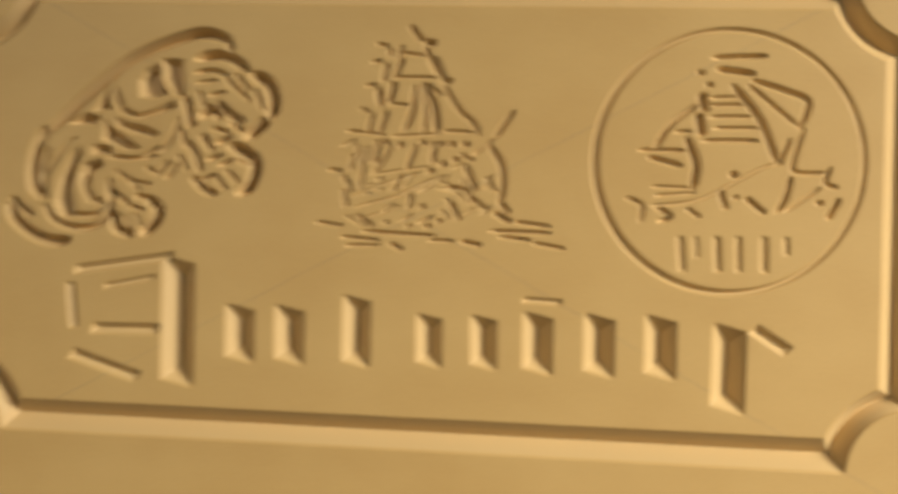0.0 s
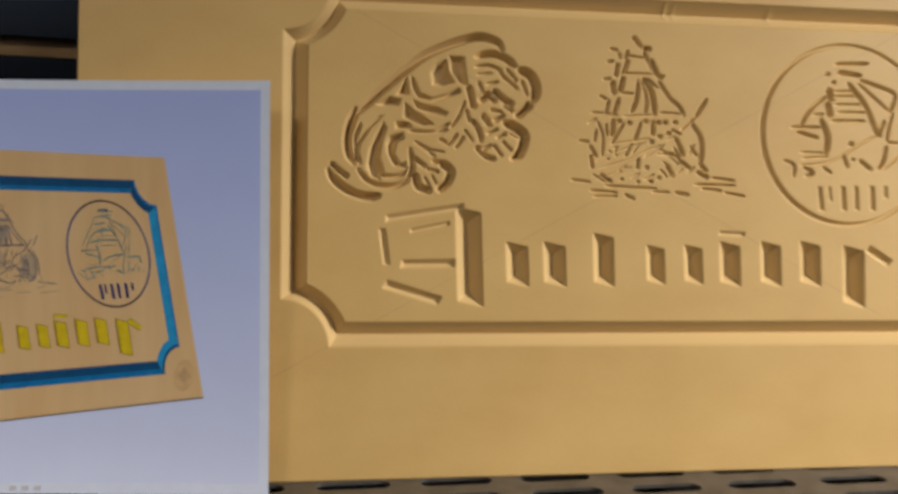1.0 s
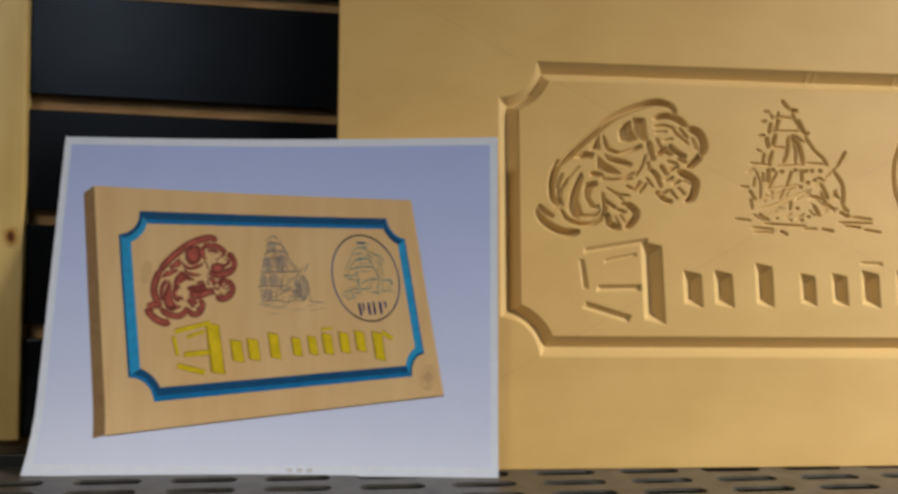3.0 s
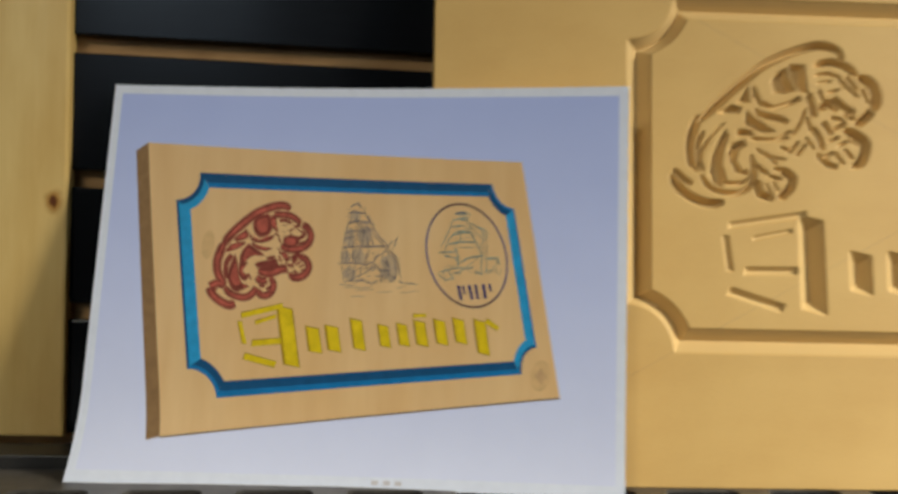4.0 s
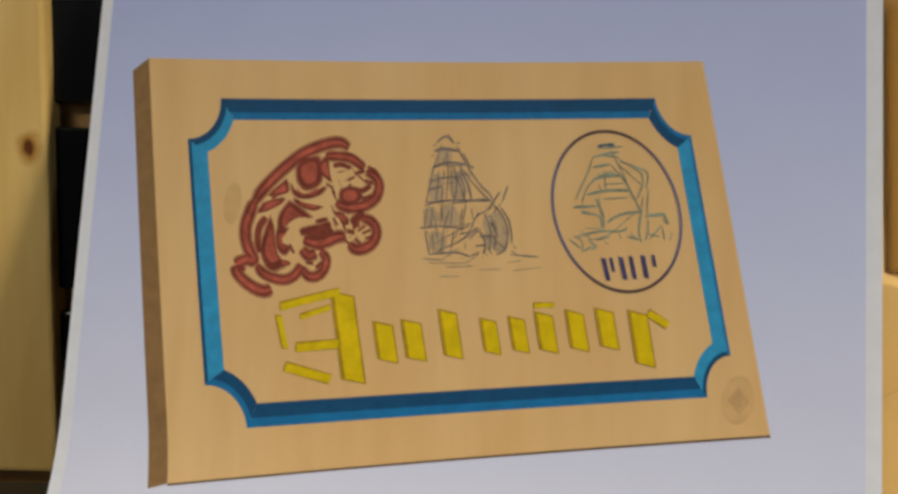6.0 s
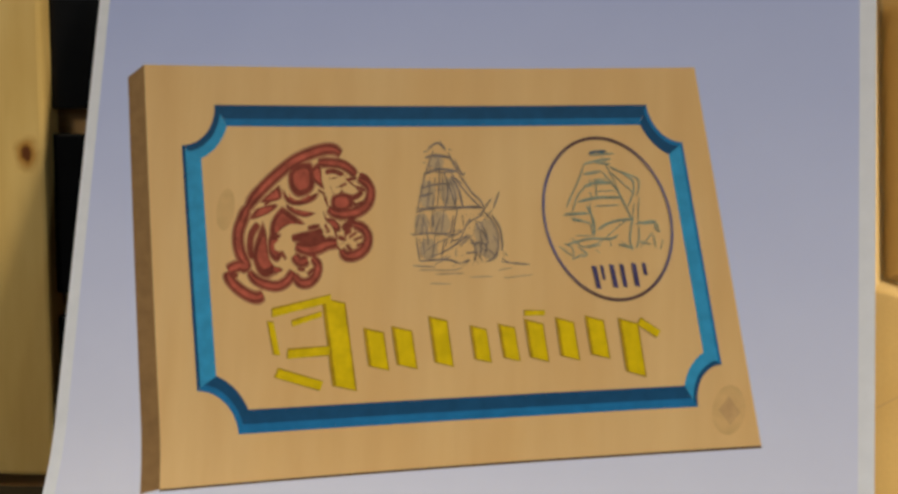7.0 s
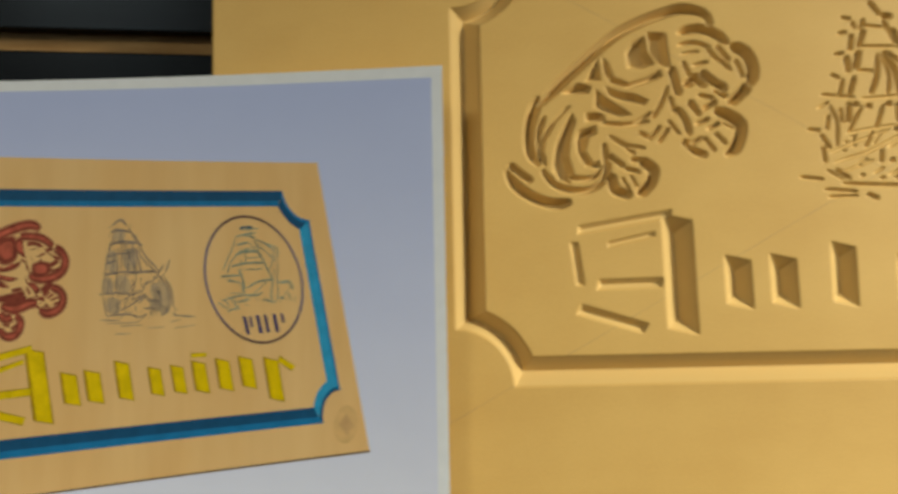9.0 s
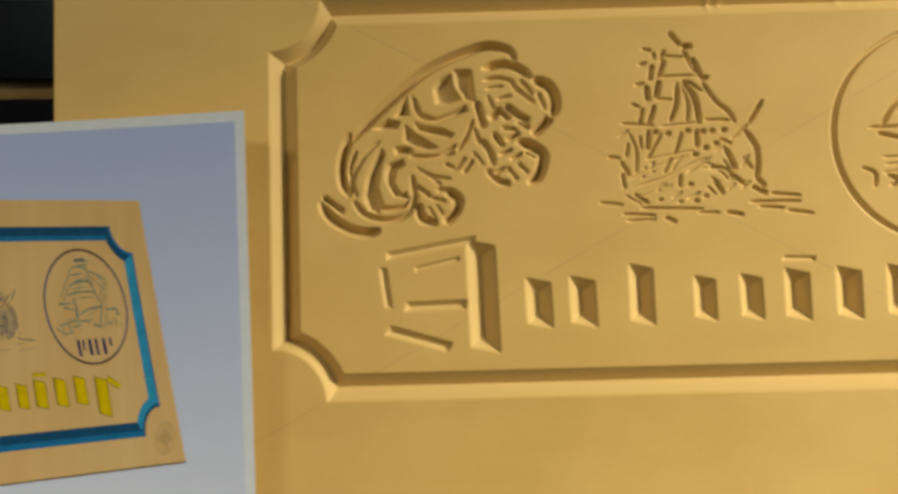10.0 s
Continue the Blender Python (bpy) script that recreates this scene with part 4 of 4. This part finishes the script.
TO_PRINT = homography(((0, HIGH), (348.5, HIGH), (348.5, LOW), (0, LOW)), ((54.6, 167.1), (212.8, 163.9), (230.4, 62.4), (72.9, 44.4)))


def printed(x, z):
    u, v, w = TO_PRINT @ (x, z, 1)
    return u / w, v / w


layer = [0.000068, 0]


def next_layer():
    """The next coat of ink."""
    layer[0] += 7e-6


def coat():
    """The lift of the next stroke of this coat, a trace apart from its neighbours."""
    layer[1] += 1
    return layer[0] + (layer[1] % 8) * 6e-7


def ribbon(width, pts, k=1.0, blunt=0.5):
    """A flat inked stroke along sign places."""
    lift = coat()
    fine = []
    for a, b in zip(pts, pts[1:]):
        n = max(1, int(math.dist(a, b) / 4))
        fine += [(a[0] + (b[0] - a[0]) * i / n, a[1] + (b[1] - a[1]) * i / n) for i in range(n)]
    fine.append(pts[-1])
    verts, faces = [], []
    for i, p in enumerate(fine):
        a, b = fine[max(i - 1, 0)], fine[min(i + 1, len(fine) - 1)]
        ln = max(math.dist(a, b), 1e-6)
        h = width * k / 2 * min(1, (1.0 if pts[0] == pts[-1] or math.dist(pts[0], pts[-1]) < 0.01 else blunt) + 3.0 * min(i, len(fine) - 1 - i) / max(len(fine) - 1, 1))
        nx, nz = -(b[1] - a[1]) / ln * h, (b[0] - a[0]) / ln * h
        verts += [on_sheet(*printed(p[0] - nx, p[1] - nz), lift), on_sheet(*printed(p[0] + nx, p[1] + nz), lift)]
    faces = [(2 * i, 2 * i + 2, 2 * i + 3, 2 * i + 1) for i in range(len(fine) - 1)]
    return verts, faces


def outline(inset):
    """Corner places of the ticket outline, moved inward, side by side and notch by notch."""
    r = NOTCH + 0.8 * inset
    reach = math.sqrt(max(r * r - inset * inset, 0))
    sides, notches = {}, {}
    l, rt, lo, hi = LEFT + inset, RIGHT - inset, LOW + inset, HIGH - inset
    sides["top"] = ((LEFT + reach, hi), (RIGHT - reach, hi))
    sides["right"] = ((rt, HIGH - reach), (rt, LOW + reach))
    sides["bottom"] = ((RIGHT - reach, lo), (LEFT + reach, lo))
    sides["left"] = ((l, LOW + reach), (l, HIGH - reach))
    t = math.asin(inset / r)
    for name, cx, cz, a0 in (("tr", RIGHT, HIGH, 180), ("br", RIGHT, LOW, 90), ("bl", LEFT, LOW, 0), ("tl", LEFT, HIGH, 270)):
        a, b = radians(a0) + t, radians(a0 + 90) - t
        notches[name] = [(cx + r * math.cos(a + (b - a) * i / 12), cz + r * math.sin(a + (b - a) * i / 12)) for i in range(13)]
    return sides, notches


def band(inset0, inset1, key, material):
    s0, n0 = outline(inset0)
    s1, n1 = outline(inset1)
    if key in s0:
        n = 60 if key in ("top", "bottom") else 30
        lerp = lambda e, i: (e[0][0] + (e[1][0] - e[0][0]) * i / n, e[0][1] + (e[1][1] - e[0][1]) * i / n)
        a, b = [lerp(s0[key], i) for i in range(n + 1)], [lerp(s1[key], i) for i in range(n + 1)]
    else:
        a, b = n0[key], n1[key]
    verts = [on_sheet(*printed(*p), 0.00006) for pair in zip(a, b) for p in pair]
    mesh_object("printed_border", verts, [(2 * i, 2 * i + 1, 2 * i + 3, 2 * i + 2) for i in range(len(a) - 1)], material, plank, "blue printed border band", True)


for key, outer, inner, share in (
    ("top", BLUE_DARK, BLUE_MID, 9.0), ("right", BLUE_MID, BLUE_LIGHT, 2.5), ("bottom", BLUE_MID, BLUE_DARK, 5.5), ("left", BLUE_DARK, BLUE_LIGHT, 2.5),
    ("tr", BLUE_MID, BLUE_DARK, 4.0), ("br", BLUE_DARK, BLUE_LIGHT, 4.0), ("bl", BLUE_MID, BLUE_DARK, 5.0), ("tl", BLUE_DARK, BLUE_LIGHT, 5.5)):
    band(0, share, key, outer)
    band(share, GROOVE, key, inner)


def printed_strokes(name, rows, material, label, k, blunt=0.5):
    next_layer()
    mesh_object(name, *join([ribbon(w, pts, k, blunt) for w, pts in rows]), material, plank, label)


def printed_patch(pts, grow):
    """A filled inked shape, grown or shrunk about its middle."""
    lift = coat()
    return [on_sheet(*printed(x, z), lift) for x, z in widened(smooth_line(pts + pts[:1], 3)[:-1], grow)]


def printed_patches(name, rows, material, label, grow):
    next_layer()
    loops = [printed_patch(pts, grow) for pts in rows]
    mesh_object(name, *join([(v, [tuple(range(len(v)))[::-1]]) for v in loops]), material, plank, label)


printed_strokes("printed_swirl_tint", ART["inked_swirl"], RED_PALE, "pale red printed fringe of stripes", 1.55, 0.7)
printed_patches("printed_patch_tint", PATCHES["inked_swirl"], RED_PALE, "pale red fringe of printed patches", 1.28)
printed_strokes("printed_swirl", ART["inked_swirl"], RED_DARK, "dark red printed outline of stripes", 1.14, 0.6)
printed_strokes("printed_swirl_detail", [r for r in ART["swirl"] if sum(p[0] for p in r[1]) > 72 * len(r[1])], RED_DARK, "fine dark red printed stripes", 0.9, 0.3)
printed_patches("printed_patch", PATCHES["inked_swirl"], RED_DARK, "dark red printed patches", 1.14)
printed_strokes("printed_swirl_shade", [r for r in ART["inked_swirl"] if r[0] > 4.5], RED, "dull red middle of the printed stripes", 0.52, 0.1)
printed_patches("printed_patch_shade", PATCHES["inked_swirl"], RED, "dull red middle of printed patches", 0.72)
printed_strokes("printed_sail_shade", ART["inked_sail"], SAIL_INK, "faint grey printed shading of sails", 1.0)


def low(row):
    """Whether a stroke lies down among the waves."""
    return sum(p[1] for p in row[1]) < 167.5 * len(row[1])


printed_strokes("printed_ship", [r for r in ART["inked_ship"] if not low(r)], GREY_INK, "fine grey printed sailing ship", 0.72)
printed_strokes("printed_rigging", [r for r in ART["ship"] if not low(r)], GREY_INK, "fine grey printed rigging and hatching", 0.68)
printed_strokes("printed_waves", [r for r in ART["inked_ship"] if low(r)], WAVE_INK, "faint brown-grey printed waves", 0.8)
CIRCLE = [(RING[0] + RING[2] * math.cos(radians(4 * k)), RING[1] + RING[2] * math.sin(radians(4 * k))) for k in range(91)]
printed_strokes("printed_small_rigging", ART["medal"], GREEN_INK, "pale green printed rigging", 0.62)
printed_strokes("printed_small_ship", ART["inked_boat"], GREEN_INK, "pale green printed sailing ship", 0.9)
printed_strokes("printed_flag", ART["inked_flag"][:2], TEAL_INK, "dark teal printed flag", 1.0)
printed_strokes("printed_ring", [(2.1, CIRCLE)], RING_INK, "brown to slate-blue printed ring", 1.0)


def printed_bar(name, width, a, b, material, k, label):
    lift = coat()
    ln = math.dist(a, b)
    ux, uz = (b[0] - a[0]) / ln, (b[1] - a[1]) / ln
    h, e = width * k / 2, width * 0.15 * k
    ring4 = []
    for s, t in ((-1, -1), (1, -1), (1, 1), (-1, 1)):
        o = a if t < 0 else b
        sl = 0.25 * s * h
        ring4.append(printed(o[0] + ux * (t * e + sl) - uz * s * h, o[1] + uz * (t * e + sl) + ux * s * h))
    mesh_object(name, *lattice(ring4, 5, 8, lift), material, plank, label)


for width, a, b in BARS["medal"]:
    printed_bar("printed_small_bar", width, a, b, NAVY, 1.1, "navy printed bar")
next_layer()
for width, a, b in BARS["letter"]:
    printed_bar("printed_bar_shade", width, a, b, GOLD, 1.2, "dark gold edge of a printed bar")
next_layer()
for width, a, b in BARS["letter"]:
    printed_bar("printed_bar", width, (a[0] + 0.6, a[1] - 0.8), (b[0] + 0.6, b[1]), YELLOW, 0.92, "yellow printed bar in place of a letter")
for k in range(3):
    mesh_object("faint_smudge", *lattice(rect(156 + 6 * k, 159.5 + 6 * k, 2.2, 4.6), 3, 2, 0.00002), FADED, sheet, "faint grey mark on the blank margin")
KNOT = ink("print_knot", (0.56, 0.355, 0.17), 0.12)
RINGED = ink("print_faint_knot", (0.66, 0.43, 0.195), 0.08)


def printed_oval(name, u, v, wide, tall, material, label, lift):
    pts = [on_sheet(u + wide * math.cos(radians(18 * k)), v + tall * math.sin(radians(18 * k)) + 0.2 * wide * math.cos(radians(18 * k)), lift) for k in range(20)]
    mesh_object(name, pts, [tuple(range(20))], material, plank, label)


printed_oval("printed_knot", 241.0, 62.0, 5.2, 8.2, RINGED, "faint ring round a knot on the printed plank", 0.00005)
mesh_object("printed_knot", *lattice(((241.5, 57.0), (244.6, 61.5), (241.0, 66.6), (237.8, 62.0)), 4, 4, 0.000055), KNOT, plank, "faint brown knot on the printed plank")
printed_oval("printed_knot", 60.5, 127.0, 3.6, 8.0, RINGED, "faint brown knot on the printed plank", 0.00005)
LINE = ink("print_shadow_line", (0.10, 0.06, 0.035))
mesh_object("printed_lower_edge", *lattice(((44.0, 22.7), (251.2, 50.2), (251.0, 51.2), (44.0, 23.7)), 70, 1, 0.00003), LINE, plank, "thin dark line under the printed plank")
